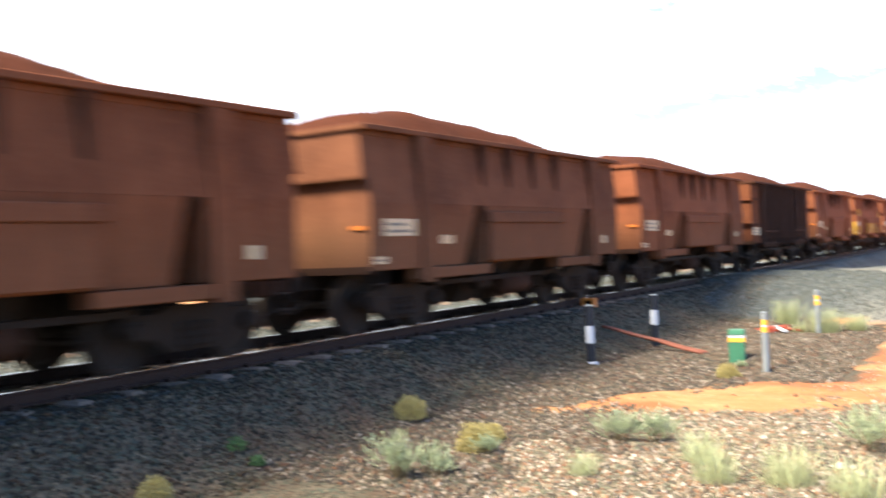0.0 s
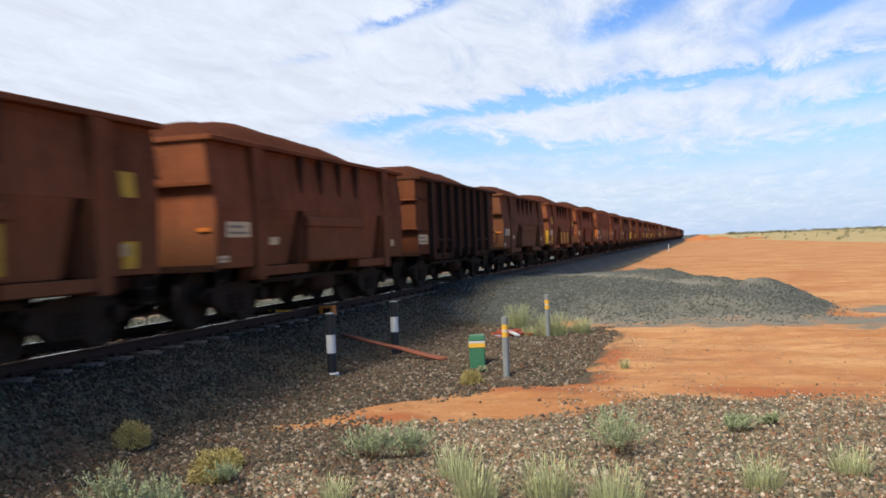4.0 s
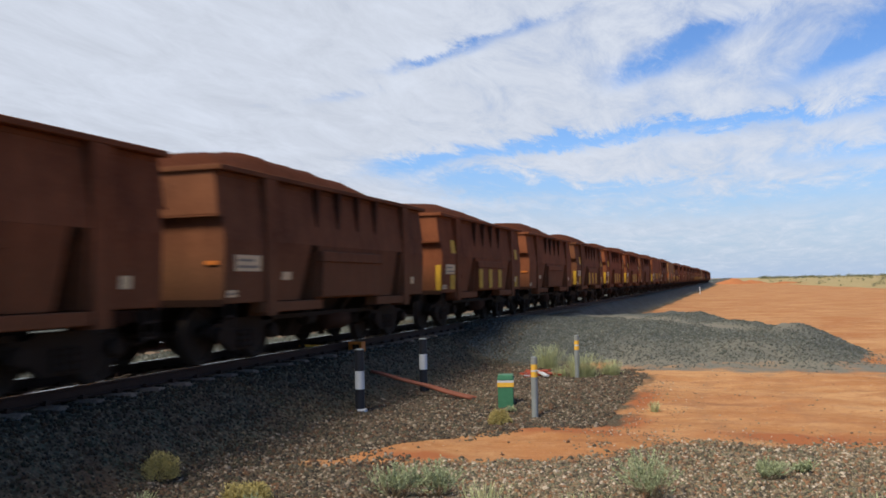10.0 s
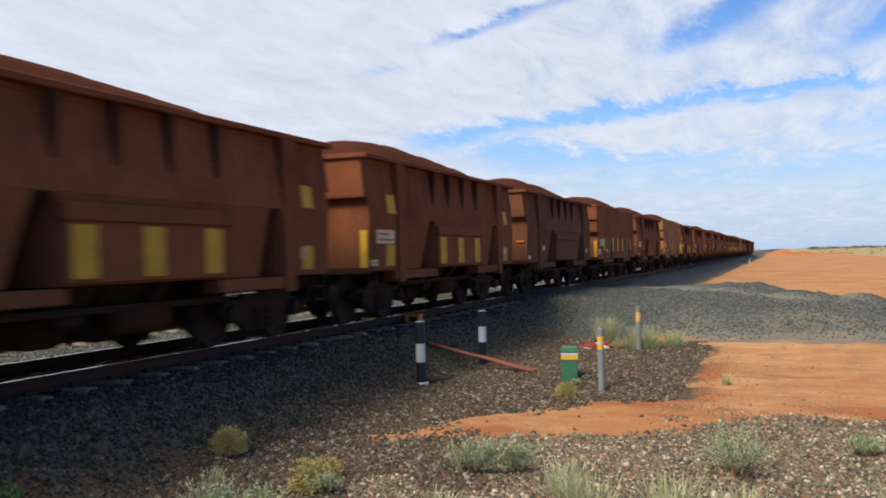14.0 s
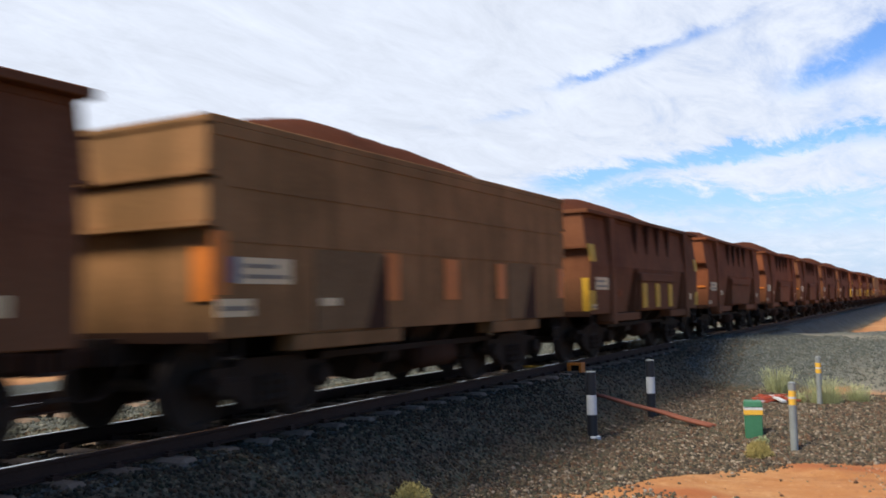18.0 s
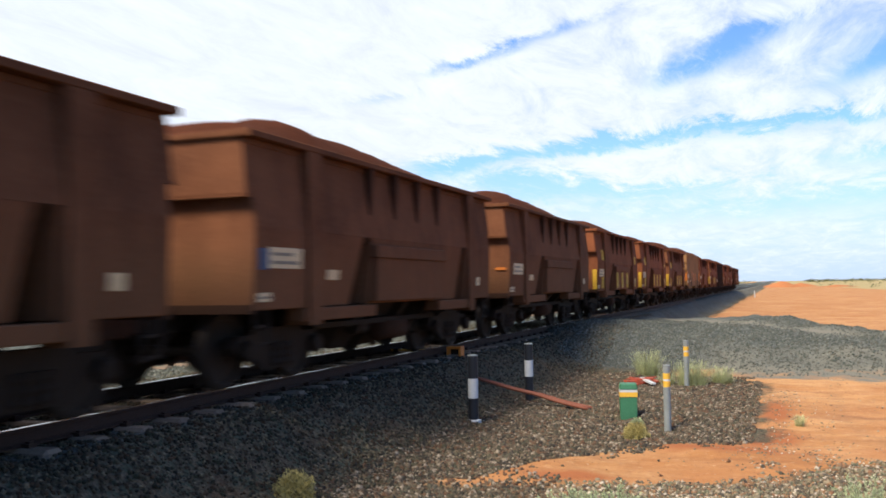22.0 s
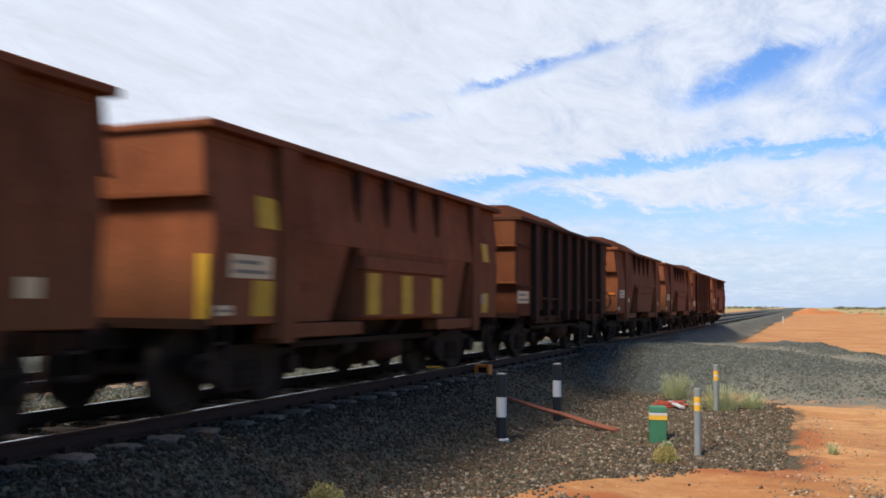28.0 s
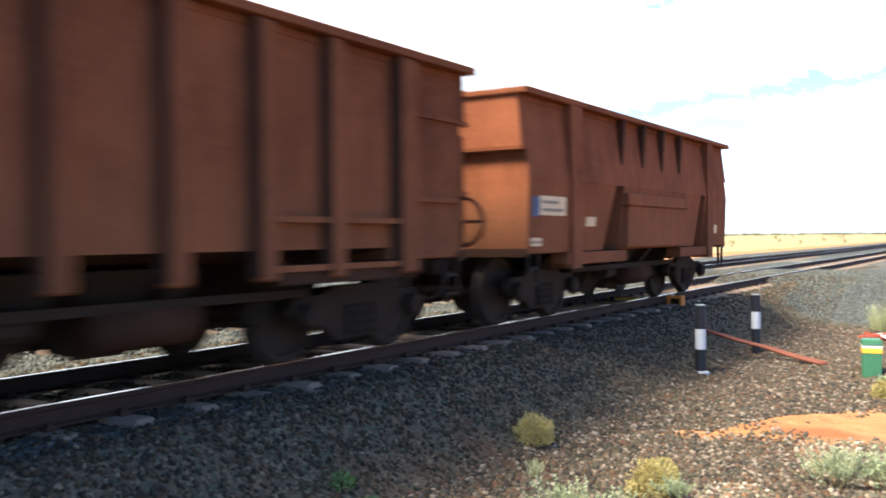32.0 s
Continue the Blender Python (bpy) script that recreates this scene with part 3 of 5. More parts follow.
def zone_rut(x, y):
    """Wheel tracks pressed into the dirt."""
    out = 0
    for off in (0.0, 1.55):
        cx = -1.25 + off + 1.1 * np.exp(-((y - 12.2) / 3.2) ** 2) + 0.05 * (y - 15)
        out = out + np.exp(-((x - cx) / 0.11) ** 2) * smooth01(y, 12, 13) * (1 - smooth01(y, 20, 24))
        cy = 16.2 + 1.5 * off + 0.10 * x + 0.9 * np.sin(x * 0.35)
        out = out + 0.8 * np.exp(-((y - cy) / 0.16) ** 2) * smooth01(x, -0.5, 1.0)
    return np.clip(out, 0, 1) * np.clip(0.3 + 0.35 * lumps(x, y, 41, 0.7), 0, 0.6)


def zone_grass(x, y):
    edge = np.interp(y, [20, 60, 85, 120, 200, 350, 700], [40, 32, 29, 26, 19, 9, -6])
    right = smooth01(x - edge, -2, 2) * smooth01(y, 45, 75)
    left = smooth01(-x, 30, 38)
    return np.maximum(right, left)


def build_ground():
    def axis(lo, hi, step, far, grow, fine):
        a = list(np.arange(lo, fine[0], step)) + list(np.arange(fine[0], fine[1], 0.1)) + list(np.arange(fine[1], hi, step))
        s = step
        while a[-1] < far:
            s *= grow
            a.append(a[-1] + s)
        s = step
        while a[0] > -far:
            s *= grow
            a.insert(0, a[0] - s)
        return np.array(a)
    xs, ys = axis(-17, 7, 0.22, 4200, 1.2, (-6.8, 4)), axis(3, 46, 0.24, 4500, 1.12, (9, 30))
    X, Y = np.meshgrid(xs, ys)
    Z = height(X, Y)
    nx = len(xs)
    idx = np.arange(len(ys) * nx).reshape(len(ys), nx)
    faces = np.stack([idx[:-1, :-1], idx[:-1, 1:], idx[1:, 1:], idx[1:, :-1]], -1).reshape(-1, 4)
    me = raw_mesh("ground", np.stack([X, Y, Z], -1).reshape(-1, 3), faces, GROUND_MAT)
    for name, fn in (("gravel", zone_gravel), ("damp", zone_damp), ("grass", zone_grass), ("rut", zone_rut), ("lane", fines), ("crushed", lambda x, y: np.maximum(np.clip(np.maximum(pile_height(x, y) * 6 * (x > TRACK_X + 1.6), 0.80 * (fines(x, y) - lane_line(x, y))), 0, 1), np.maximum(crossing(x, y), (x < TRACK_X + 1.15) * (x > TRACK_X - 20.0))))):
        at = me.attributes.new(name, "FLOAT", "POINT")
        at.data.foreach_set("value", np.asarray(fn(X, Y), np.float32).ravel())
    me.polygons.foreach_set("use_smooth", [True] * len(me.polygons))
    tagged(new("ground", me), "red dirt ground with grey gravel and dry grass beyond", "ground", kind="structure")


build_ground()


# ---- the two tracks
def rail_mesh(y0, y1, mat):
    bm = B()
    prof = [(-0.07, -0.17), (0.07, -0.17), (0.07, -0.155), (0.012, -0.14), (0.012, -0.045), (0.035, -0.035), (0.036, -0.004), (-0.036, -0.004), (-0.035, -0.035), (-0.012, -0.045), (-0.012, -0.14), (-0.07, -0.155)]
    sweep(bm, prof, "y", y0, y1)
    return mesh_of("rail", bm, mat)


def build_track(name, x, label, first, last):
    root = tagged(new(name), label, "railway track", kind="structure")
    root.location = (x, 0, 0)
    rail = rail_mesh(-60, 900, RAIL_RUST)
    bm = B()
    box(bm, -0.020, 0.020, -60, 900, -0.006, 0.0)
    head = mesh_of("running_surface", bm, TREAD)
    bm = B()
    sweep(bm, [(-0.13, -0.32), (0.13, -0.32), (0.11, -0.172), (-0.11, -0.172)], "x", -1.16, 1.16)
    tie = mesh_of("sleeper", bm, SLEEPER, bevel=0.035)
    bm = B()
    box(bm, -0.045, 0.045, -0.05, 0.05, -0.172, -0.135)
    box(bm, -0.02, 0.03, -0.03, 0.03, -0.14, -0.115)
    clip = mesh_of("rail_clip", bm, RAIL_RUST)
    for side in (-1, 1):
        r = part("rail", rail, None, root, "rusty steel rail with polished top")
        r.location.x = side * 0.7525
        part("running_surface", head, None, r, "polished running surface")
    y = first
    while y < last:
        s = part("sleeper", tie, None, root, at=pose(random.uniform(-0.02, 0.02), y, 0, 0, 0, random.uniform(-0.6, 0.6)))
        if y < 34 and x > -10:
            for side in (-1, 1):
                for off in (-0.105, 0.105):
                    part("rail_clip", clip, None, s, at=pose(side * 0.7525 + off, 0, 0))
        y += 0.66
    return root


build_track("track_near", TRACK_X, "straight railway track with rusty rails on dusty sleepers", 1.0, 75)
build_track("track_far", TRACK_X - 4.5, "second railway track beside the train's track", 4.0, 60)


# ---- ore wagons: local x across (plus is the side towards the road), y along (minus is ahead), z from the rail top
BODY, HALF, WHEEL_R = 9.55, 4.775, 0.47


def make_bogie(parent, y):
    bogie = new("bogie")
    bogie.parent, bogie.location = parent, (0, y, 0)
    tagged(bogie, "two-axle steel bogie, black with grease")
    bm = B()
    box(bm, -0.95, 0.95, -0.2, 0.2, 0.42, 0.68)
    box(bm, -0.25, 0.25, -0.3, 0.3, 0.60, 0.78)
    part("bolster", bm, GREASE, bogie, bevel=0.02)
    for side in (-1, 1):
        bm = B()
        x0, x1 = side * 0.93, side * 1.07
        out = [(-1.12, 0.52), (-0.98, 0.66), (-0.62, 0.66), (-0.42, 0.74), (0.42, 0.74), (0.62, 0.66), (0.98, 0.66), (1.12, 0.52), (1.02, 0.42), (0.72, 0.42), (0.42, 0.20), (-0.42, 0.20), (-0.72, 0.42), (-1.02, 0.42)]
        sweep(bm, out, "x", min(x0, x1), max(x0, x1))
        frame_part = part("side_frame", bm, GREASE, bogie, "cast steel side frame")
        for off in (-0.17, 0.0, 0.17):
            bm = B()
            ring_profile(bm, [(0.06, 0.24), (0.075, 0.28), (0.06, 0.33), (0.075, 0.38), (0.06, 0.43), (0.075, 0.48), (0.06, 0.54)], "z", 8)
            part("spring", bm, GREASE, frame_part, at=pose(side * 1.09, off, 0))
        for end in (-0.875, 0.875):
            bm = B()
            ring_profile(bm, [(0.10, 0.0), (0.13, 0.02), (0.13, 0.12), (0.08, 0.15)], "x", 12)
            part("axle_box", bm, GREASE, frame_part, at=pose(side * 1.06 if side > 0 else -1.21, end, 0.47))
    for end in (-0.875, 0.875):
        bm = B()
        ring_profile(bm, [(0.07, -1.0), (0.07, 1.0)], "x", 10)
        for side in (-1, 1):
            prof = [(0.07, 0.64), (0.12, 0.66), (0.14, 0.70), (0.38, 0.72), (0.40, 0.67), (0.50, 0.672), (0.505, 0.70), (0.475, 0.712), (0.465, 0.80), (0.40, 0.802), (0.38, 0.765), (0.14, 0.775), (0.12, 0.80), (0.07, 0.82)]
            ring_profile(bm, [(r, side * w) for r, w in prof], "x", 26)
        w = part("wheelset", bm, WHEEL, bogie, "steel wheels on an axle", at=pose(0, end, WHEEL_R))
    return bogie


def patch(name, wagon, mat, u0, u1, z0, z1, face, label="", bars=0):
    """A thin plate on the side between two places along the wagon; face gives the side's distance from the centre line at a height."""
    bm = B()
    x0, x1 = face(z0), face(z1)
    hexa(bm, [(x0 - 0.004, u0 - HALF, z0), (x0 + 0.010, u0 - HALF, z0), (x0 + 0.010, u1 - HALF, z0), (x0 - 0.004, u1 - HALF, z0)],
         [(x1 - 0.004, u0 - HALF, z1), (x1 + 0.010, u0 - HALF, z1), (x1 + 0.010, u1 - HALF, z1), (x1 - 0.004, u1 - HALF, z1)])
    p = part(name, bm, mat, wagon, label)
    for i in range(bars):
        bm = B()
        h = (z1 - z0) / (2 * bars + 1)
        zz = z0 + h * (2 * i + 1)
        x = face(zz)
        box(bm, x + 0.004, x + 0.015, u0 + 0.08 * (u1 - u0) - HALF, u1 - (0.1 + 0.2 * (i % 2)) * (u1 - u0) - HALF, zz, zz + h * 0.8)
        part("lettering_bar", bm, INK, p)
    return p


def make_wagon(kind, load, plates=1, mark=True, brown=False):
    """kind: plain, yellow (plain with yellow patches), smooth, smooth_tan, smooth_yellow or ribbed. load: how high the ore is heaped."""
    words = {"plain": "rust-brown loaded ore wagon with short ribs below the rim",
             "yellow": "rust-brown loaded ore wagon with yellow patches",
             "smooth": "brown smooth-sided ore wagon with orange patches",
             "smooth_tan": "tan-brown smooth-sided ore wagon with orange patches",
             "smooth_yellow": "brown smooth-sided ore wagon with yellow patches",
             "ribbed": "dark brown ore wagon with tall vertical ribs"}
    wagon = tagged(new("ore_wagon"), words[kind], "ore wagon", "wagons of the ore train")
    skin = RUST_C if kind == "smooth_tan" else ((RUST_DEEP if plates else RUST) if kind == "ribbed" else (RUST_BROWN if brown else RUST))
    full = kind.startswith("smooth")
    ribbed = kind == "ribbed"
    TOP = 3.20 if full else 3.15
    W = 1.47 if ribbed else 1.55

    def side_x(z):
        """Half width of the tub at a height: the plain kinds draw in above the crease."""
        if full or ribbed:
            return W
        return float(np.interp(z, [0.99, 2.0, 3.06], [1.51, 1.55, 1.425]))

    def tub_profile(z0, z1):
        heights = [z0] + [z for z in (2.0,) if z0 < z < z1] + [z1]
        return [(side_x(z), z) for z in heights] + [(-side_x(z), z) for z in heights[::-1]]

    # tub: two end bays and a middle that narrows below the crease
    for s, name in ((-1, "front_bay"), (1, "rear_bay")):
        bm = B()
        a, c = sorted((s * 4.66, s * 3.25))
        sweep(bm, tub_profile(0.99, 3.06), "y", a, c)
        # Ribbed bays take the lighter copy, so the ends look sunlit.
        part(name, bm, (RUST_MID if plates else RUST) if ribbed else skin, wagon, bevel=0.012)
    bm = B()
    low = 1.53 if full else (0.6 if ribbed else 0.45)
    crease = 1.12 if ribbed else 2.0
    sweep(bm, tub_profile(crease, 3.06), "y", -3.26, 3.26)
    if not full:
        part("tub_middle", bm, skin, wagon)
        bm = B()
    # Where slots open on it, the core's dark colour carries the hollow's shade.
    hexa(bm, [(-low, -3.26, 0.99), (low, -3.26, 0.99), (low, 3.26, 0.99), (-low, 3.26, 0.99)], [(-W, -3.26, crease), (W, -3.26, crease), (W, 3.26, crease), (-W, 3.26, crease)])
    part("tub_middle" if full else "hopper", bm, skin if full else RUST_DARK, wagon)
    if not full and not ribbed:
        # lower side sheets, parted by two tapering slots beside the posts
        for s in (-1, 1):
            for b0, b1, t0, t1 in ((1.50, 2.82, 1.50, 3.12), (3.46, 7.45, 3.42, 7.60), (7.95, 8.06, 7.90, 8.06)):
                bm = B()
                hexa(bm, [(s * 0.42, b0 - HALF, 1.0), (s * 1.43, b0 - HALF, 1.0), (s * 1.43, b1 - HALF, 1.0), (s * 0.42, b1 - HALF, 1.0)],
                     [(s * 1.40, t0 - HALF, 2.002), (s * (W - 0.002), t0 - HALF, 2.002), (s * (W - 0.002), t1 - HALF, 2.002), (s * 1.40, t1 - HALF, 2.002)])
                part("side_sheet", bm, skin, wagon)
    # top rim: a flanged angle all round
    bm = B()
    edge = 1.56 if full else (1.62 if ribbed else 1.575)
    inner = side_x(3.0) - 0.03
    for s in (-1, 1):
        a, c = sorted((s * inner, s * edge))
        box(bm, a, c, -4.80, 4.80, TOP - 0.085, TOP)
        a, c = sorted((s * inner, s * (side_x(3.0) + 0.012)))
        box(bm, a, c, -4.70, 4.70, 2.99, TOP - 0.08)
        a, c = sorted((s * 4.66, s * 4.80))
        box(bm, -inner, inner, a, c, TOP - 0.085, TOP - 0.002)
        a, c = sorted((s * 4.66, s * 4.70))
        box(bm, -inner, inner, a, c, 2.99, TOP - 0.08)
    part("top_rim", bm, skin, wagon, "steel rim", bevel=0.010)
    for s in (-1, 1):
        if ribbed or full:
            panels = ((2.64, TOP - 0.09, 0.02, 0.07), (2.14, 2.56, 0.0, 0.05)) if full else ((2.54, TOP - 0.09, 0.02, 0.075), (1.74, 2.38, -0.01, 0.045))
            for z0, z1, out, lip in panels:
                bm = B()
                x0, x1 = side_x(z0) - 0.01, side_x(z1) - 0.01
                y0, y1 = s * 4.60, s * (HALF + out)
                y2 = y1 - s * (0.02 if z1 > 2.7 else 0)
                hexa(bm, [(-x0, y0, z0), (x0, y0, z0), (x0, y1, z0), (-x0, y1, z0)], [(-x1, y0, z1), (x1, y0, z1), (x1, y2, z1), (-x1, y2, z1)])
                panel = part("end_panel", bm, RUST_C if kind == "smooth_tan" else (RUST if full else RUST_MID), wagon, "raised panel on the end", bevel=0.012)
                bm = B()
                a, c = sorted((s * 4.60, s * (HALF + lip)))
                box(bm, -x0 - 0.01, x0 + 0.01, a, c, z0 - 0.045, z0 + 0.002)
                part("lip", bm, RUST_C if kind == "smooth_tan" else RUST, panel, "bent lower edge")
        else:
            # upper end sheet, proud of the lower one, with a bent foot
            bm = B()
            x0, x1 = side_x(2.37) - 0.004, side_x(3.04) - 0.004
            hexa(bm, [(-x0, s * 4.60, 2.37), (x0, s * 4.60, 2.37), (x0, s * 4.775, 2.37), (-x0, s * 4.775, 2.37)],
                 [(-x1, s * 4.60, TOP - 0.09), (x1, s * 4.60, TOP - 0.09), (x1, s * 4.745, TOP - 0.09), (-x1, s * 4.745, TOP - 0.09)])
            sheet = part("end_sheet", bm, skin, wagon, "upper end sheet", bevel=0.012)
            bm = B()
            a, c = sorted((s * 4.62, s * 4.80))
            box(bm, -x0 - 0.004, x0 + 0.004, a, c, 2.345, 2.372)
            part("end_ledge", bm, skin, sheet, "bent foot of the end sheet")
        bm = B()
        a, c = sorted((s * 4.58, s * 4.69))
        box(bm, -1.50, 1.50, a, c, 0.95, 1.06)
        part("end_beam", bm, RUST_DARK, wagon)
    for side in (-1, 1):
        sx = lambda v, side=side: side * v
        if kind == "ribbed":
            for u in (1.34, 2.32, 3.28, 4.22, 5.22, 6.18, 7.10, 8.26):
                bm = B()
                wide = 0.15 if u in (1.34, 8.26) else 0.095
                a, c = sorted((sx(W - 0.02), sx(1.60)))
                box(bm, a, c, u - wide - HALF, u + wide - HALF, 0.86, 3.06)
                rib = part("rib", bm, skin, wagon, "tall pressed steel rib", bevel=0.02)
                # Thin dark strip on the leading face, the rib's shade put into colour.
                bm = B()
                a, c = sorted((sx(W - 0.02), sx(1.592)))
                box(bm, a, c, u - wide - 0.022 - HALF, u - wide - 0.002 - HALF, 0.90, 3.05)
                part("web", bm, GREASE if plates else RUST_DARK, rib, "dark strip for shade on the leading face")
            for u0, u1, z in ((0.2, 1.12, 2.50), (8.36, 9.35, 2.50), (0.2, 1.12, 1.60), (8.36, 9.35, 1.60), (1.52, 3.16, 1.36), (6.30, 8.08, 1.36), (1.52, 3.16, 0.93), (6.30, 8.08, 0.93)):
                bm = B()
                a, c = sorted((sx(W - 0.02), sx(W + (0.045 if z > 1.5 else 0.10))))
                box(bm, a, c, u0 - HALF, u1 - HALF, z, z + 0.055)
                part("side_rail", bm, skin, wagon)
        else:
            for u in () if full else (1.58, 8.16):
                bm = B()
                a, c = (-0.19, 0.19)
                outer = sx(1.572)
                inner = sx(1.2)
                hexa(bm, [(inner, u + a * 0.7 - HALF, 0.76), (outer, u + a * 0.8 - HALF, 0.76), (outer, u + c * 0.8 - HALF, 0.76), (inner, u + c * 0.8 - HALF, 0.76)],
                     [(inner, u + a - HALF, 3.06), (outer, u + a - HALF, 3.06), (outer, u + c - HALF, 3.06), (inner, u + c - HALF, 3.06)])
                part("side_post", bm, skin, wagon, "wide vertical post")
            for u in () if full else (3.45, 4.40, 5.38, 6.36):
                bm = B()
                x0, x1 = side_x(2.35) - 0.01, side_x(3.06) - 0.01
                hexa(bm, [(sx(x0), u - 0.045 - HALF, 2.35), (sx(x0 + 0.016), u - 0.045 - HALF, 2.35), (sx(x0 + 0.016), u + 0.045 - HALF, 2.35), (sx(x0), u + 0.045 - HALF, 2.35)],
                     [(sx(x1), u - 0.06 - HALF, 3.064), (sx(1.57), u - 0.06 - HALF, 3.064), (sx(1.57), u + 0.06 - HALF, 3.064), (sx(x1), u + 0.06 - HALF, 3.064)])
                # Coloured darker than the skin to carry the rib's shaded flank.
                part("rib", bm, RUST_DEEP, wagon, "short tapered rib under the rim")
            if full:
                for z in (1.95, 2.5):
                    bm = B()
                    a, c = sorted((sx(W - 0.01), sx(W + 0.012)))
                    box(bm, a, c, 0.3 - HALF, 9.25 - HALF, z, z + 0.025)
                    part("side_seam", bm, skin, wagon)
                for u0, u1 in ((1.70, 3.14), (6.95, 8.0)):
                    bm = B()
                    a, c = sorted((sx(W - 0.05), sx(W + 0.007)))
                    box(bm, a, c, u0 - HALF, u1 - HALF, 1.01, 1.93)
                    part("hopper_panel", bm, GRIME, wagon, "grimy olive-brown panel", bevel=0.004)
                for u0, u1 in ((2.72, 3.20), (7.55, 8.05)):
                    bm = B()
                    a, c = sorted((sx(W - 0.10), sx(W + 0.012)))
                    hexa(bm, [(a, u0 - HALF, 1.0), (c, u0 - HALF, 1.0), (c, u1 - HALF, 1.0), (a, u1 - HALF, 1.0)],
                         [(a, u1 - 0.08 - HALF, 1.9), (c, u1 - 0.08 - HALF, 1.9), (c, u1 - HALF, 1.9), (a, u1 - HALF, 1.9)])
                    part("gusset", bm, RUST_DARK, wagon)
            else:
                bm = B()
                hexa(bm, [(sx(1.20), 3.50 - HALF, 1.03), (sx(1.585), 3.50 - HALF, 1.03), (sx(1.59), 6.42 - HALF, 1.03), (sx(1.20), 6.42 - HALF, 1.03)],
                     [(sx(1.20), 3.50 - HALF, 1.70), (sx(1.60), 3.50 - HALF, 1.70), (sx(1.60), 6.42 - HALF, 1.70), (sx(1.20), 6.42 - HALF, 1.70)])
                pocket = part("door_pocket", bm, skin, wagon, "boxed lower side panel", bevel=0.01)
                bm = B()
                hexa(bm, [(sx(1.3), 3.44 - HALF, 1.70), (sx(1.64), 3.44 - HALF, 1.70), (sx(1.64), 6.48 - HALF, 1.70), (sx(1.3), 6.48 - HALF, 1.70)],
                     [(sx(1.3), 3.44 - HALF, 1.90), (sx(1.625), 3.44 - HALF, 1.90), (sx(1.625), 6.48 - HALF, 1.90), (sx(1.3), 6.48 - HALF, 1.90)])
                part("pocket_lip", bm, skin, pocket, bevel=0.015)
        for u0, u1 in ((1.35, 3.60), (6.35, 8.25)):
            bm = B()
            a, c = sorted((sx(1.25), sx(1.53)))
            box(bm, a, c, u0 - HALF, u1 - HALF, 0.81, 0.985)
            part("side_sill", bm, skin if kind != "ribbed" else RUST_DARK, wagon, bevel=0.012)
        bm = B()
        a, c = sorted((sx(1.05), sx(1.10)))
        box(bm, a, c, 2.4 - HALF, 7.2 - HALF, 0.66, 0.74)
        part("brake_rod", bm, GREASE, wagon)
        for u in (0.35, 9.2):
            bm = B()
            for off in (-0.14, 0.14):
                a, c = sorted((sx(1.45), sx(1.49)))
                box(bm, a, c, u + off - 0.015 - HALF, u + off + 0.015 - HALF, 0.55, 1.0)
            for z in (0.57, 0.78):
                a, c = sorted((sx(1.45), sx(1.49)))
                box(bm, a, c, u - 0.15 - HALF, u + 0.15 - HALF, z, z + 0.03)
            part("step", bm, GREASE, wagon, "steel foot step")
    bm = B()
    box(bm, -0.22, 0.22, -4.9, 4.9, 0.72, 1.0)
    part("centre_sill", bm, GREASE, wagon)
    for u0, u1 in ((3.75, 4.72), (4.83, 5.80)):
        for s in (-1, 1):
            bm = B()
            hexa(bm, [(s * 0.10, u0 + 0.2 - HALF, 0.30), (s * 0.52, u0 + 0.2 - HALF, 0.26), (s * 0.52, u1 - 0.2 - HALF, 0.26), (s * 0.10, u1 - 0.2 - HALF, 0.30)],
                 [(s * 0.24, u0 - HALF, 0.985), (s * 0.99, u0 - HALF, 0.985), (s * 0.99, u1 - HALF, 0.985), (s * 0.24, u1 - HALF, 0.985)])
            part("hopper_door", bm, GREASE, wagon, "sloping bottom door", bevel=0.015)
    for s in (-1, 1):
        bm = B()
        ring_profile(bm, [(0.03, -0.9), (0.03, 0.9)], "x", 8)
        box(bm, -0.06, 0.06, -0.05, 0.05, -0.25, 0.25)
        part("brake_beam", bm, GREASE, wagon, at=pose(0, s * 1.95, 0.40))
    for u in (2.75, 3.9, 5.65, 6.8):
        bm = B()
        hexa(bm, [(-0.9, u - 0.10 - HALF, 0.62), (0.9, u - 0.10 - HALF, 0.62), (0.9, u + 0.10 - HALF, 0.62), (-0.9, u + 0.10 - HALF, 0.62)], [(-1.2, u - 0.10 - HALF, 0.985), (1.2, u - 0.10 - HALF, 0.985), (1.2, u + 0.10 - HALF, 0.985), (-1.2, u + 0.10 - HALF, 0.985)])
        part("cross_bearer", bm, GREASE, wagon)
    bm = B()
    ring_profile(bm, [(0.10, -0.52), (0.2, -0.48), (0.2, 0.48), (0.10, 0.52)], "y", 14)
    part("brake_reservoir", bm, RUST_DARK, wagon, "brake air reservoir", smooth=True, at=pose(0.95, 5.35 - HALF, 0.55))
    bm = B()
    ring_profile(bm, [(0.13, -0.2), (0.13, 0.2)], "y", 12)
    part("brake_cylinder", bm, GREASE, wagon, at=pose(0.9, 4.2 - HALF, 0.62))
    for s in (-1, 1):
        bm = B()
        a, c = sorted((s * 4.55, s * 5.30))
        box(bm, -0.09, 0.09, a, c, 0.72, 0.92)
        a, c = sorted((s * 5.20, s * 5.44))
        box(bm, -0.17, 0.17, a, c, 0.68, 0.98)
        part("coupler", bm, RUST_DARK, wagon, "knuckle coupler", bevel=0.025)
        bm = B()
        rings = []
        for i in range(8):
            y0, z0 = s * (4.6 + 0.75 * i / 7), 0.75 - 0.35 * math.sin(math.pi * i / 7 * 0.7)
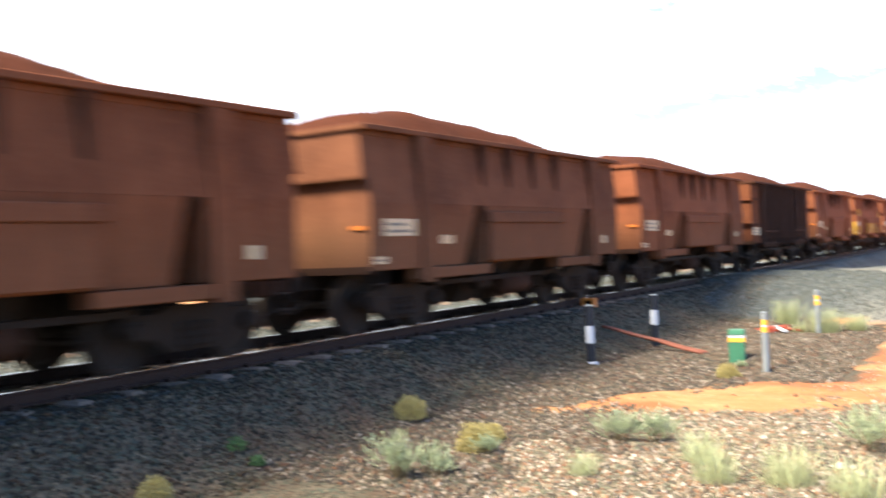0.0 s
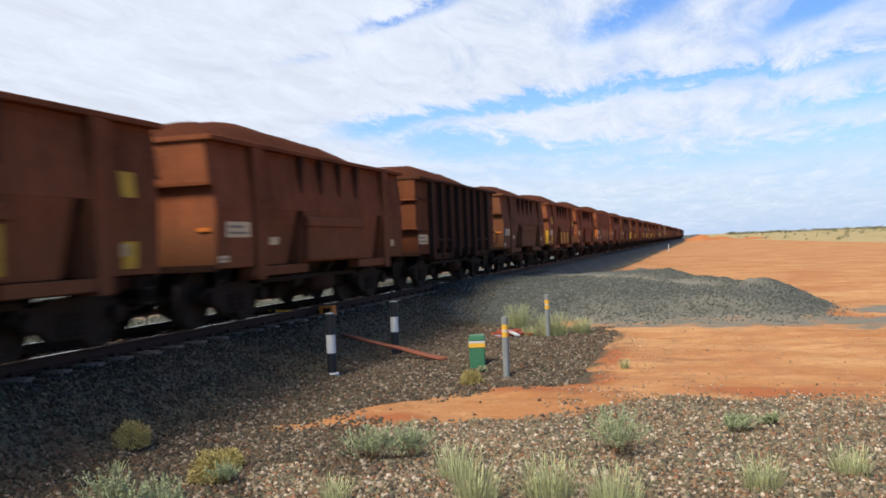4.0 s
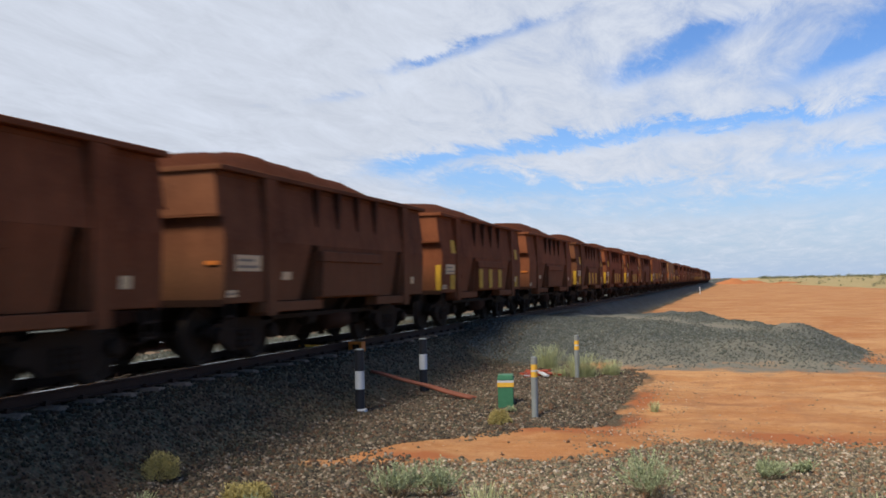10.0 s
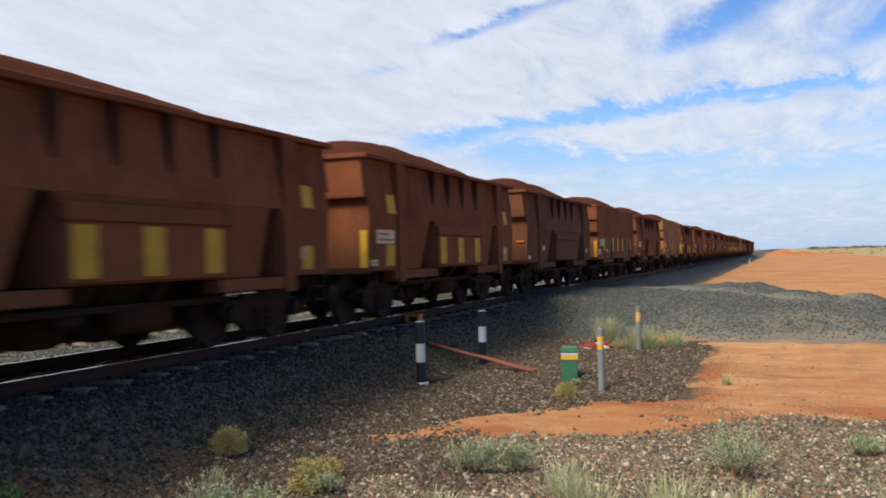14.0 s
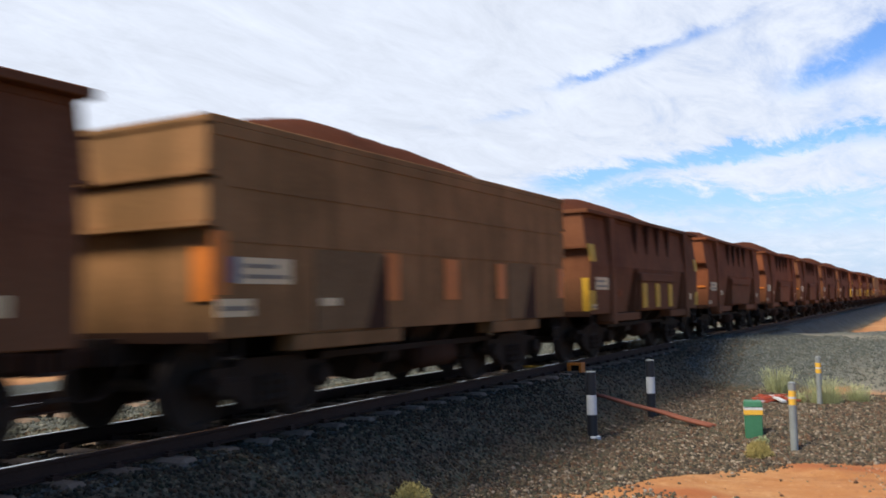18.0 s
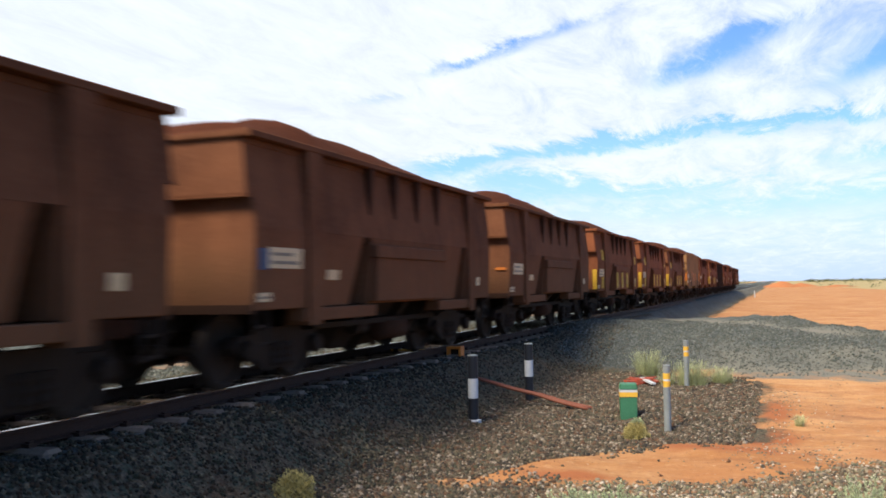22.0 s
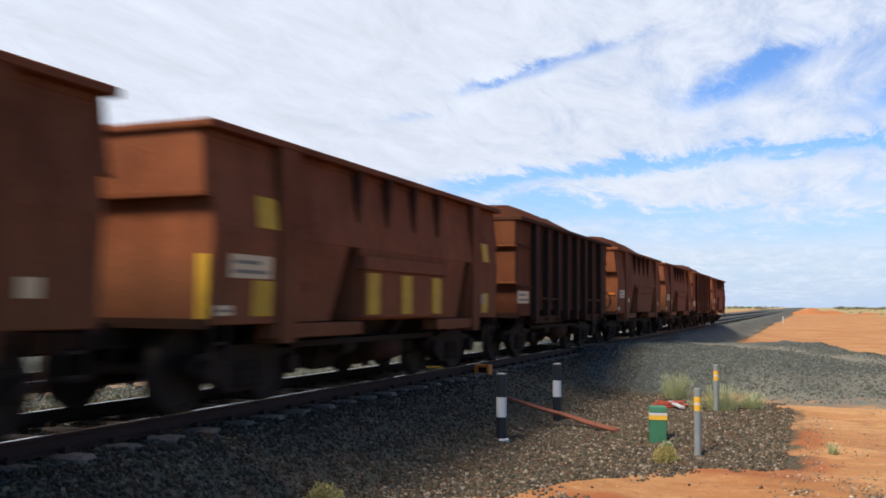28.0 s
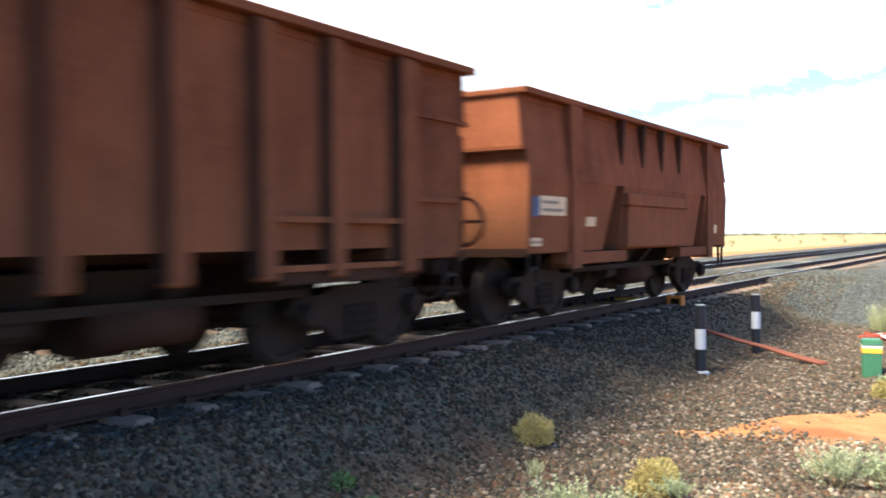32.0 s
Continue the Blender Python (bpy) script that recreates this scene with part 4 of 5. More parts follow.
            rings.append([bm.verts.new((0.30 + 0.022 * math.cos(a), y0, z0 + 0.022 * math.sin(a))) for a in (2 * math.pi * n / 6 for n in range(6))])
        for lo, hi in zip(rings, rings[1:]):
            for n in range(6):
                bm.faces.new((lo[n], lo[(n + 1) % 6], hi[(n + 1) % 6], hi[n]))
        bm.faces.new(rings[0])
        bm.faces.new(rings[-1][::-1])
        part("brake_hose", bm, GREASE, wagon, "rubber brake hose")
        make_bogie(wagon, s * 3.30)
    if kind == "ribbed":
        bm = B()
        seg = 18
        for i in range(seg):
            a0, a1 = 2 * math.pi * i / seg, 2 * math.pi * (i + 1) / seg
            pts = [(r * math.cos(a), r * math.sin(a)) for a in (a0, a1) for r in (0.265, 0.31)]
            (p0, p1, p2, p3) = pts
            hexa(bm, [(p0[0], -0.02, p0[1]), (p1[0], -0.02, p1[1]), (p3[0], -0.02, p3[1]), (p2[0], -0.02, p2[1])], [(p0[0], 0.02, p0[1]), (p1[0], 0.02, p1[1]), (p3[0], 0.02, p3[1]), (p2[0], 0.02, p2[1])])
        box(bm, -0.27, 0.27, -0.012, 0.012, -0.02, 0.02)
        box(bm, -0.02, 0.02, -0.01, 0.01, -0.27, 0.27)
        box(bm, -0.03, 0.03, -0.40, -0.01, -0.03, 0.03)
        part("hand_brake_wheel", bm, RUST, wagon, "spoked hand brake wheel", at=pose(1.25, 5.06, 1.40))
    # the load: a long heap, steep at its leading end, that runs out to the rim near the trailing end
    nx, ny = 11, 44
    verts, faces = [], []
    seed = len(scene.objects)
    for j in range(ny):
        u = 0.06 + 9.43 * j / (ny - 1)
        along = max(0.0, u - 0.8) * 1.2 if full else u
        ridge = float(np.interp(along, [0, 0.15, 0.9, 2.2, 4.6, 6.6, 7.6, 9.0, 9.55], [-0.04, 0.0, 0.62, 1.0, 0.93, 0.70, 0.30, -0.10, -0.2]))
        for i in range(nx):
            f = -1 + 2 * i / (nx - 1)
            across = 1 - abs(f) ** 3.0
            z = TOP - 0.06 + load * ridge * across + 0.07 * noise.noise((u * 1.1, f * 1.6, seed)) * (1 - f * f) + 0.03 * noise.noise((u * 4, f * 4, seed)) * (1 - f * f)
            verts.append((f * (side_x(3.0) - 0.02), u - HALF, z))
    for j in range(ny - 1):
        for i in range(nx - 1):
            a = j * nx + i
            faces.append((a, a + 1, a + nx + 1, a + nx))
    me = raw_mesh("ore_load", verts, faces, ORE)
    me.polygons.foreach_set("use_smooth", [True] * len(me.polygons))
    part("ore_load", me, None, wagon, "heaped red-brown iron ore")
    # plates and patches
    on_sheet = lambda z: float(np.interp(z, [1.0, 2.0], [1.43, 1.548])) + 0.004
    on_pocket = lambda z: 1.604
    if ribbed:
        patch("number_plate", wagon, WHITE, 0.15, 0.98, 1.27, 1.54, side_x, "cream plate with faint lettering", 2)
        patch("small_plate", wagon, RUST_C if plates else WHITE, 2.60, 2.76, 1.52, 1.66, side_x, "small faded plate")
    elif full:
        patch("number_plate", wagon, WHITE, 0.42, 1.26, 1.53, 1.80, side_x, "white plate with dark lettering", 2)
        patch("number_plate", wagon, WHITE, 0.10, 0.62, 1.20, 1.38, side_x, "pale plate with dark lettering", 1)
        patch("small_plate", wagon, WHITE, 1.78, 2.12, 1.29, 1.38, lambda z: W + 0.016, "small pale plate")
        patch("blue_plate", wagon, BLUE, 0.28, 0.41, 1.54, 1.80, side_x, "small blue plate")
    else:
        if plates:
            patch("number_plate", wagon, WHITE, 0.43, 1.24, 1.50, 1.76, side_x, "white plate with dark lettering", 2)
        patch("small_plate", wagon, WHITE, 0.20, 0.50, 1.09, 1.20, side_x, "small pale plate", 1)
        patch("small_plate", wagon, RUST if kind == "yellow" else WHITE, 2.06, 2.40, 1.36, 1.50, on_sheet, "small pale plate")
        patch("small_plate", wagon, WHITE, 8.55, 8.75, 1.25, 1.42, side_x, "small pale plate")
        if plates == 2:
            patch("blue_plate", wagon, BLUE, 0.22, 0.42, 1.48, 1.74, side_x, "small blue plate")
    spots = []
    if kind == "yellow":
        mat = YELLOW
        f, r = (0.06, 9.20) if plates == 3 else (0.92, 8.58)
        spots = [(f + 0.03, f + 0.43, 2.08, 2.44, side_x), (f - 0.04, f + 0.36, 1.08, 1.48, side_x), (r, r + 0.33, 2.05, 2.40, side_x), (r, r + 0.33, 1.08, 1.45, side_x),
                 (3.58, 3.96, 1.08, 1.66, on_pocket), (4.72, 5.10, 1.08, 1.66, on_pocket), (5.92, 6.30, 1.08, 1.66, on_pocket)]
    elif kind == "smooth_yellow":
        mat = YELLOW
        spots = [(1.27, 1.58, 1.30, 1.88, side_x), (3.29, 3.63, 1.30, 1.90, side_x), (4.55, 4.90, 1.30, 1.88, side_x), (5.85, 6.18, 1.30, 1.88, side_x), (8.12, 8.36, 1.40, 1.84, side_x)]
    elif full:
        mat = ORANGE
        spots = [(0.02, 0.24, 1.42, 2.05, side_x), (3.20, 3.52, 1.34, 1.98, side_x), (4.75, 5.18, 1.34, 1.92, side_x), (6.50, 6.82, 1.34, 1.90, side_x), (9.15, 9.42, 1.34, 1.88, side_x)]
    for u0, u1, z0, z1, face in spots:
        patch("reflective_patch", wagon, mat, u0, u1, z0, z1, face, "faded yellow patch" if mat is YELLOW else "orange patch")
    if mark:
        bm = B()
        box(bm, 1.22 if mat is ORANGE else 1.36, 1.50, -4.685, -4.60, 1.36 if mat is ORANGE else 1.02, 1.90 if mat is ORANGE else 1.74) if spots else box(bm, 1.20, 1.44, -4.69, -4.60, 1.60, 1.66)
        part("end_patch", bm, YELLOW if "yellow" in kind else ORANGE, wagon, "patch of paint on the end" if spots else "small orange mark on the end")
    return wagon


KINDS = {4: "ribbed", 8: "ribbed", 36: "ribbed", 39: "ribbed", 12: "smooth", 23: "smooth_tan", 33: "smooth_tan", 21: "smooth_yellow"}
KINDS.update({k: "yellow" for k in (6, 10, 15, 17, 18, 19, 24, 30, 31, 32, 35)})
LOW = {25, 31, 35, 40, 38}       # wagons with a flat load


def build_train():
    made, train = {}, {}
    # Wagons -1 and 0 stay out of view, added for the shadow they cast.
    for k in range(-1, 41):
        kind = KINDS.get(k, "plain")
        load = (0.44 if k in (25, 31) else 0.26) if k in LOW else (0.61 if k % 3 else 0.53)
        if kind.startswith("smooth"):
            load = 0.58
        elif kind == "ribbed":
            load = 0.58
        plates = 2 if k in (28, 40, 37, 9) else (1 if k % 4 else 0)
        if k == 24:
            plates = 3
        if kind == "ribbed":
            plates = 0 if k == 39 else 1
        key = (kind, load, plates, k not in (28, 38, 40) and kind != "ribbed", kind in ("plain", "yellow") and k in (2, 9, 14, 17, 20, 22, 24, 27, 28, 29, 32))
        if key in made:
            train[k] = copy_thing(made[key], Matrix())
        else:
            train[k] = made[key] = make_wagon(*key)
    return train


WAGONS = build_train()


# ---- markers beside the track
def ground_z(x, y):
    return float(height(x, y))


def marker_post(x, y, top, bands, radius, name, label, cap=None):
    """A round post: bands are (height from, height to, material) in world heights, from the ground up."""
    root = tagged(new(name), label, "marker post")
    z = ground_z(x, y)
    root.location = (x, y, z)
    for z0, z1, mat, words in bands:
        bm = B()
        z0, z1 = z0 - z, z1 - z
        ring_profile(bm, [(radius * 0.98, z0), (radius, z0 + 0.006), (radius, z1 - 0.006), (radius * 0.98, z1)], "z", 18)
        part("band" if words else "shaft", bm, mat, root, words, smooth=False)
    bm = B()
    ring_profile(bm, [(radius * 1.03, top - z - 0.001), (radius * 1.03, top - z + 0.012), (radius * 0.6, top - z + 0.022)], "z", 18)
    part("cap", bm, cap or POST_GREY, root, "post cap")
    return root


for x, y, b0, b1, top in ((-6.81, 14.8, -0.62, -0.295, 0.08), (-6.68, 17.91, -0.565, -0.245, 0.07)):
    g = ground_z(x, y)
    marker_post(x, y, top, [(g - 0.2, b0, POST_DARK, ""), (b0, b1, POST_WHITE, "white band"), (b1, top, POST_DARK, "")], 0.085, "marker_post",
                "round black post with a white band beside the track", POST_GREY)
bm = B()
ring_profile(bm, [(0.13, -0.03), (0.13, 0.03), (0.10, 0.045)], "z", 14)
tagged(new("post_footing", mesh_of("post_footing", bm, POST_WHITE)), "pale concrete footing round the black and white post", "footing").location = (-6.81, 14.8, ground_z(-6.81, 14.8))
for x, y, top, name in ((-3.70, 15.17, -0.075, "cable_marker"), (-3.95, 21.1, -0.055, "cable_marker")):
    g = ground_z(x, y)
    marker_post(x, y, top, [(g - 0.2, top - 0.33, POST_GREY, ""), (top - 0.33, top - 0.235, MARK_YELLOW, "yellow band"), (top - 0.235, top - 0.205, POST_WHITE, "white band"), (top - 0.205, top - 0.11, MARK_YELLOW, "yellow band"),
                            (top - 0.11, top, POST_GREY, "")], 0.057, name, "grey plastic marker post with yellow bands in gravel", POST_GREY)


def throw_rod(y):
    root = tagged(new("throw_rod"), "yellow steel rod lying across the track between the rails", "rod")
    root.location = (TRACK_X, y, -0.13)
    bm = B()
    ring_profile(bm, [(0.022, -0.62), (0.025, -0.6), (0.025, 0.6), (0.022, 0.62)], "x", 10)
    part("rod", bm, MARK_YELLOW, root)
    for x in (-0.5, 0.5):
        bm = B()
        box(bm, x - 0.05, x + 0.05, -0.05, 0.05, -0.045, 0.03)
        part("bracket", bm, RAIL_RUST, root, bevel=0.006)


throw_rod(18.65)
marker_post(-5.2, 136, -0.05, [(ground_z(-5.2, 136) - 0.2, -0.05, POST_WHITE, "")], 0.06, "marker_post", "small white post far down beside the line", POST_WHITE)


def green_box(x, y):
    root = tagged(new("cable_pit_box"), "green plastic service box with yellow and white stripes", "service box")
    g = ground_z(x, y)
    root.location = (x, y, g)
    root.rotation_euler.z = radians(12)
    h = -0.475 - g
    bm = B()
    hexa(bm, [(-0.14, -0.14, -0.1), (0.14, -0.14, -0.1), (0.14, 0.14, -0.1), (-0.14, 0.14, -0.1)], [(-0.145, -0.145, h - 0.22), (0.145, -0.145, h - 0.22), (0.145, 0.145, h - 0.22), (-0.145, 0.145, h - 0.22)])
    part("body", bm, GREEN, root, bevel=0.012)
    for a, c, mat, words in ((0.22, 0.14, MARK_YELLOW, "yellow stripe"), (0.14, 0.10, POST_WHITE, "white stripe")):
        bm = B()
        box(bm, -0.15, 0.15, -0.15, 0.15, h - a, h - c)
        part("stripe", bm, mat, root, words)
    bm = B()
    hexa(bm, [(-0.155, -0.155, h - 0.10), (0.155, -0.155, h - 0.10), (0.155, 0.155, h - 0.10), (-0.155, 0.155, h - 0.10)], [(-0.14, -0.14, h), (0.14, -0.14, h), (0.14, 0.14, h), (-0.14, 0.14, h)])
    part("lid", bm, GREEN, root, "green lid", bevel=0.015)


green_box(-4.48, 16.25)


def points_box(x, y):
    root = tagged(new("trackside_box"), "small orange steel box at the sleeper ends", "trackside box")
    root.location = (x, y, -0.255)
    bm = B()
    for a in ((-0.155, -0.105), (0.105, 0.155)):
        box(bm, a[0], a[1], -0.12, 0.12, 0, 0.25)
    box(bm, -0.105, 0.105, -0.12, 0.12, 0.20, 0.25)
    box(bm, -0.105, 0.105, -0.12, 0.12, 0.0, 0.05)
    part("frame", bm, ORANGE_BOX, root, bevel=0.006)
    bm = B()
    box(bm, -0.104, 0.104, 0.0, 0.09, 0.051, 0.199)
    part("core", bm, GREASE, root, "dark inside")
    return root


points_box(-8.32, 18.2)


def tube(name, pts, radius, mat, parent, label="", seg=8):
    bm = B()
    rows = []
    pts = [Vector(p) for p in pts]
    for i, p in enumerate(pts):
        d = (pts[min(i + 1, len(pts) - 1)] - pts[max(i - 1, 0)]).normalized()
        s = d.cross(Vector((0, 0, 1))).normalized()
        u = s.cross(d)
        rows.append([bm.verts.new(p + radius * (math.cos(a) * s + math.sin(a) * u)) for a in (2 * math.pi * k / seg for k in range(seg))])
    for lo, hi in zip(rows, rows[1:]):
        for i in range(seg):
            j = (i + 1) % seg
            bm.faces.new((lo[i], lo[j], hi[j], hi[i]))
    bm.faces.new(rows[0])
    bm.faces.new(rows[-1][::-1])
    return part(name, bm, mat, parent, label, smooth=True)


def conduit(points, radius, label):
    root = tagged(new("cable_conduit"), label, "cable conduit")
    root.location = (points[0][0], points[0][1], ground_z(*points[0]))
    full = []
    for (x0, y0), (x1, y1) in zip(points, points[1:]):
        for i in range(8):
            f = i / 8
            x, y = x0 + (x1 - x0) * f, y0 + (y1 - y0) * f
            full.append((x, y))
    full.append(points[-1])
    pts = []
    za, zc = ground_z(*points[0]) + radius, ground_z(*points[-1]) + radius * 0.6
    for i, (x, y) in enumerate(full):
        f = i / (len(full) - 1)
        s = 0.02 * math.sin(i * 0.9)
        z = max(za + (zc - za) * f - 0.12 * f * (1 - f), ground_z(x, y) + radius * 0.5)
        pts.append(Vector((x + s, y, z)) - Vector(root.location))
    tube("pipe", pts, radius, CABLE, root)
    return root


conduit([(-7.50, 17.0), (-6.4, 17.05), (-5.30, 16.75)], 0.033, "rust-red conduit reaching across the gravel slope")
conduit([(-7.45, 17.2), (-6.3, 17.15), (-5.25, 16.9)], 0.026, "thin rust-red conduit on the gravel slope")


def scrap(x, y):
    root = tagged(new("scrap_heap"), "broken red and white plastic scrap on the gravel", "scrap")
    root.location = (x, y, ground_z(x, y))
    rng = random.Random(4)
    for i in range(9):
        bm = B()
        l, w = rng.uniform(0.15, 0.4), rng.uniform(0.03, 0.09)
        box(bm, -l, l, -w, w, 0, rng.uniform(0.02, 0.05))
        part("shard", bm, SCRAP_RED if i % 5 else POST_WHITE, root, "red shard" if i % 5 else "white shard",
             at=pose(rng.uniform(-0.45, 0.45), rng.uniform(-0.3, 0.3), 0.02 + 0.025 * i * 0.5, rng.uniform(-8, 8), rng.uniform(-12, 12), rng.uniform(-60, 60)))


scrap(-4.75, 21.4)


# ---- plants
def shrub_mesh(name, stems, radius, tall, mat, rng, leaf=0.026, lobes=4):
    """A feathery shrub: curved twigs in a few leaning lobes, each with slender leaves along its upper part."""
    verts, faces, leaves = [], [], []
    centres = [(rng.uniform(0, 2 * math.pi), rng.uniform(0.15, 0.55), rng.uniform(0.7, 1.1)) for _ in range(lobes)]
    for _ in range(stems):
        la, lr, lh = rng.choice(centres)
        base = Vector((math.cos(la) * lr * 0.35, math.sin(la) * lr * 0.35, 0)) * radius + Vector((rng.gauss(0, 0.05), rng.gauss(0, 0.05), -0.02)) * radius * 2
        a = rng.uniform(0, 2 * math.pi)
        out = Vector((math.cos(la) * lr, math.sin(la) * lr, 0)) * radius * 0.8 + Vector((math.cos(a), math.sin(a), 0)) * radius * rng.uniform(0.05, 0.62)
        h = tall * lh * rng.uniform(0.55, 1.08) * (1 - 0.35 * min(1.0, out.length / radius) ** 2)
        def at(f):
            return base + out * f ** 0.8 + Vector((0, 0, h * (1.25 * f - 0.25 * f * f)))
        prev = None
        side = Vector((-math.sin(a), math.cos(a), 0)) * 0.0025
        for i in range(5):
            p = at(i / 4)
            n = len(verts)
            verts += [p - side * (1 - 0.15 * i), p + side * (1 - 0.15 * i)]
            if prev is not None:
                faces.append((prev, prev + 1, n + 1, n))
                leaves.append(1)
            prev = n
        for _ in range(rng.randint(30, 52)):
            f = rng.uniform(0.3, 1.0) ** 0.75
            p = at(f)
            along = (at(min(1, f + 0.05)) - at(f - 0.05)).normalized()
            d = (along * rng.uniform(0.5, 1.2) + Vector((rng.gauss(0, 0.6), rng.gauss(0, 0.6), rng.gauss(0.1, 0.4)))).normalized()
            s = d.cross(Vector((rng.gauss(0, 1), rng.gauss(0, 1), rng.gauss(0, 1)))).normalized() * leaf * 0.16
            d *= leaf * rng.uniform(0.6, 1.5)
            n = len(verts)
            verts += [p, p + d * 0.5 + s, p + d, p + d * 0.5 - s]
            faces.append((n, n + 1, n + 2, n + 3))
            leaves.append(0)
    me = raw_mesh(name, verts, faces, mat)
    me.materials.append(TWIG)
    me.polygons.foreach_set("material_index", leaves)
    return me


def stalk_mesh(name, count, radius, tall, mat, rng):
    """Tall thin upright grass stalks with narrow seed heads and a few broken ones lying over."""
    verts, faces = [], []
    for _ in range(count):
        a, r = rng.uniform(0, 2 * math.pi), radius * 0.55 * rng.random() ** 0.6
        base = Vector((r * math.cos(a), r * math.sin(a), -0.02))
        b = a + rng.gauss(0, 0.6)
        lean = abs(rng.gauss(0, 0.28)) if rng.random() > 0.08 else rng.uniform(0.7, 1.3)
        h = tall * rng.choice([rng.uniform(0.25, 0.6), rng.uniform(0.5, 1.05)])
        way = Vector((math.cos(b) * math.sin(lean), math.sin(b) * math.sin(lean), math.cos(lean)))
        bow = Vector((math.cos(b), math.sin(b), -0.15)) * h * rng.uniform(0.0, 0.25)
        s = Vector((-math.sin(b + rng.uniform(-1, 1)), math.cos(b), 0)).normalized() * 0.0024
        pts = [base + way * h * f + bow * f * f for f in (0, 0.35, 0.7, 0.86, 1.0)]
        wide = (1.0, 0.9, 0.7, rng.choice([0.5, 1.8]), 0.2)
        n = len(verts)
        for p, k in zip(pts, wide):
            verts += [p - s * k, p + s * k]
        for i in range(4):
            faces.append((n + 2 * i, n + 2 * i + 1, n + 2 * i + 3, n + 2 * i + 2))
    return raw_mesh(name, verts, faces, mat)


def leafy_mesh(name, count, radius, tall, mat, rng, leaf=0.03):
    """A low rounded bush: short twigs fanned into a dome, each with many small leaves."""
    verts, faces = [], []
    for _ in range(count):
        a = rng.uniform(0, 2 * math.pi)
        e = math.asin(rng.uniform(0.02, 1.0))
        r = rng.uniform(0.2, 1.0) ** 0.45
        lump = 0.86 + 0.14 * noise.noise((2.2 * math.cos(a), 2.2 * math.sin(a), 2.5 * e)) + rng.gauss(0, 0.045)
        c = Vector((radius * r * lump * math.cos(e) * math.cos(a), radius * r * lump * math.cos(e) * math.sin(a), 0.04 * tall + tall * r * lump * math.sin(e)))
        out = Vector((math.cos(e) * math.cos(a), math.cos(e) * math.sin(a), math.sin(e) + 0.3))
        d = (out + 0.7 * Vector((rng.gauss(0, 1), rng.gauss(0, 1), rng.gauss(0, 1)))).normalized()
        s = d.cross(Vector((rng.gauss(0, 1), rng.gauss(0, 1), 0.3))).normalized() * leaf * 0.22
        d *= leaf * rng.uniform(0.8, 2.0)
        n = len(verts)
        verts += [c - d * 0.5, c + s, c + d * 0.6, c - s]
        faces.append((n, n + 1, n + 2, n + 3))
    return raw_mesh(name, verts, faces, mat)


def plant(name, x, y, label, category, builder, *args, seed=1, **kw):
    rng = random.Random(seed)
    me = builder(*((name,) + args + (rng,)), **kw)
    ob = new(name, me)
    ob.location = (x, y, ground_z(x, y))
    ob.rotation_euler.z = rng.uniform(0, 6)
    return tagged(ob, label, category)


BUSHES = [  # x, y, radius, height, kind
    (-3.85, 8.75, 0.36, 0.40, "leafy"), (-3.45, 9.15, 0.40, 0.44, "leafy"), (-1.27, 9.45, 0.42, 0.50, "leafy"), (-0.05, 10.75, 0.26, 0.30, "leafy"),
    (-5.30, 6.55, 0.36, 0.50, "leafy"), (-5.02, 6.75, 0.24, 0.34, "leafy"), (-5.15, 7.80, 0.26, 0.36, "yellow"), (-4.92, 7.7, 0.2, 0.28, "leafy"),
    (-2.75, 8.30, 0.40, 0.40, "pale"), (-1.75, 7.80, 0.55, 0.45, "pale"), (-2.35, 7.55, 0.45, 0.40, "pale"), (-1.15, 7.70, 0.50, 0.42, "pale"), (-3.6, 7.3, 0.3, 0.3, "pale"),
    (-3.85, 21.4, 0.62, 0.70, "grass"), (-3.25, 21.8, 0.42, 0.45, "grass"), (-5.08, 23.1, 0.50, 0.75, "grass"), (-4.4, 21.3, 0.3, 0.35, "grass"),
    (-4.02, 13.95, 0.22, 0.28, "yellow"), (-6.87, 8.95, 0.27, 0.36, "yellow"), (-1.74, 15.9, 0.13, 0.22, "grass"), (0.35, 11.15, 0.2, 0.16, "leafy"), (-4.25, 15.6, 0.12, 0.12, "leafy"),
    (-5.26, 8.35, 0.2, 0.22, "yellow"), (-6.80, 4.65, 0.2, 0.3, "yellow"), (-7.15, 6.05, 0.14, 0.16, "green"), (-6.9, 6.1, 0.1, 0.12, "green"),
    (0.9, 8.9, 0.4, 0.3, "pale"), (0.1, 8.3, 0.4, 0.35, "pale"), (-6.35, 7.9, 0.14, 0.2, "pale"), (1.9, 10.3, 0.35, 0.4, "leafy"),
]
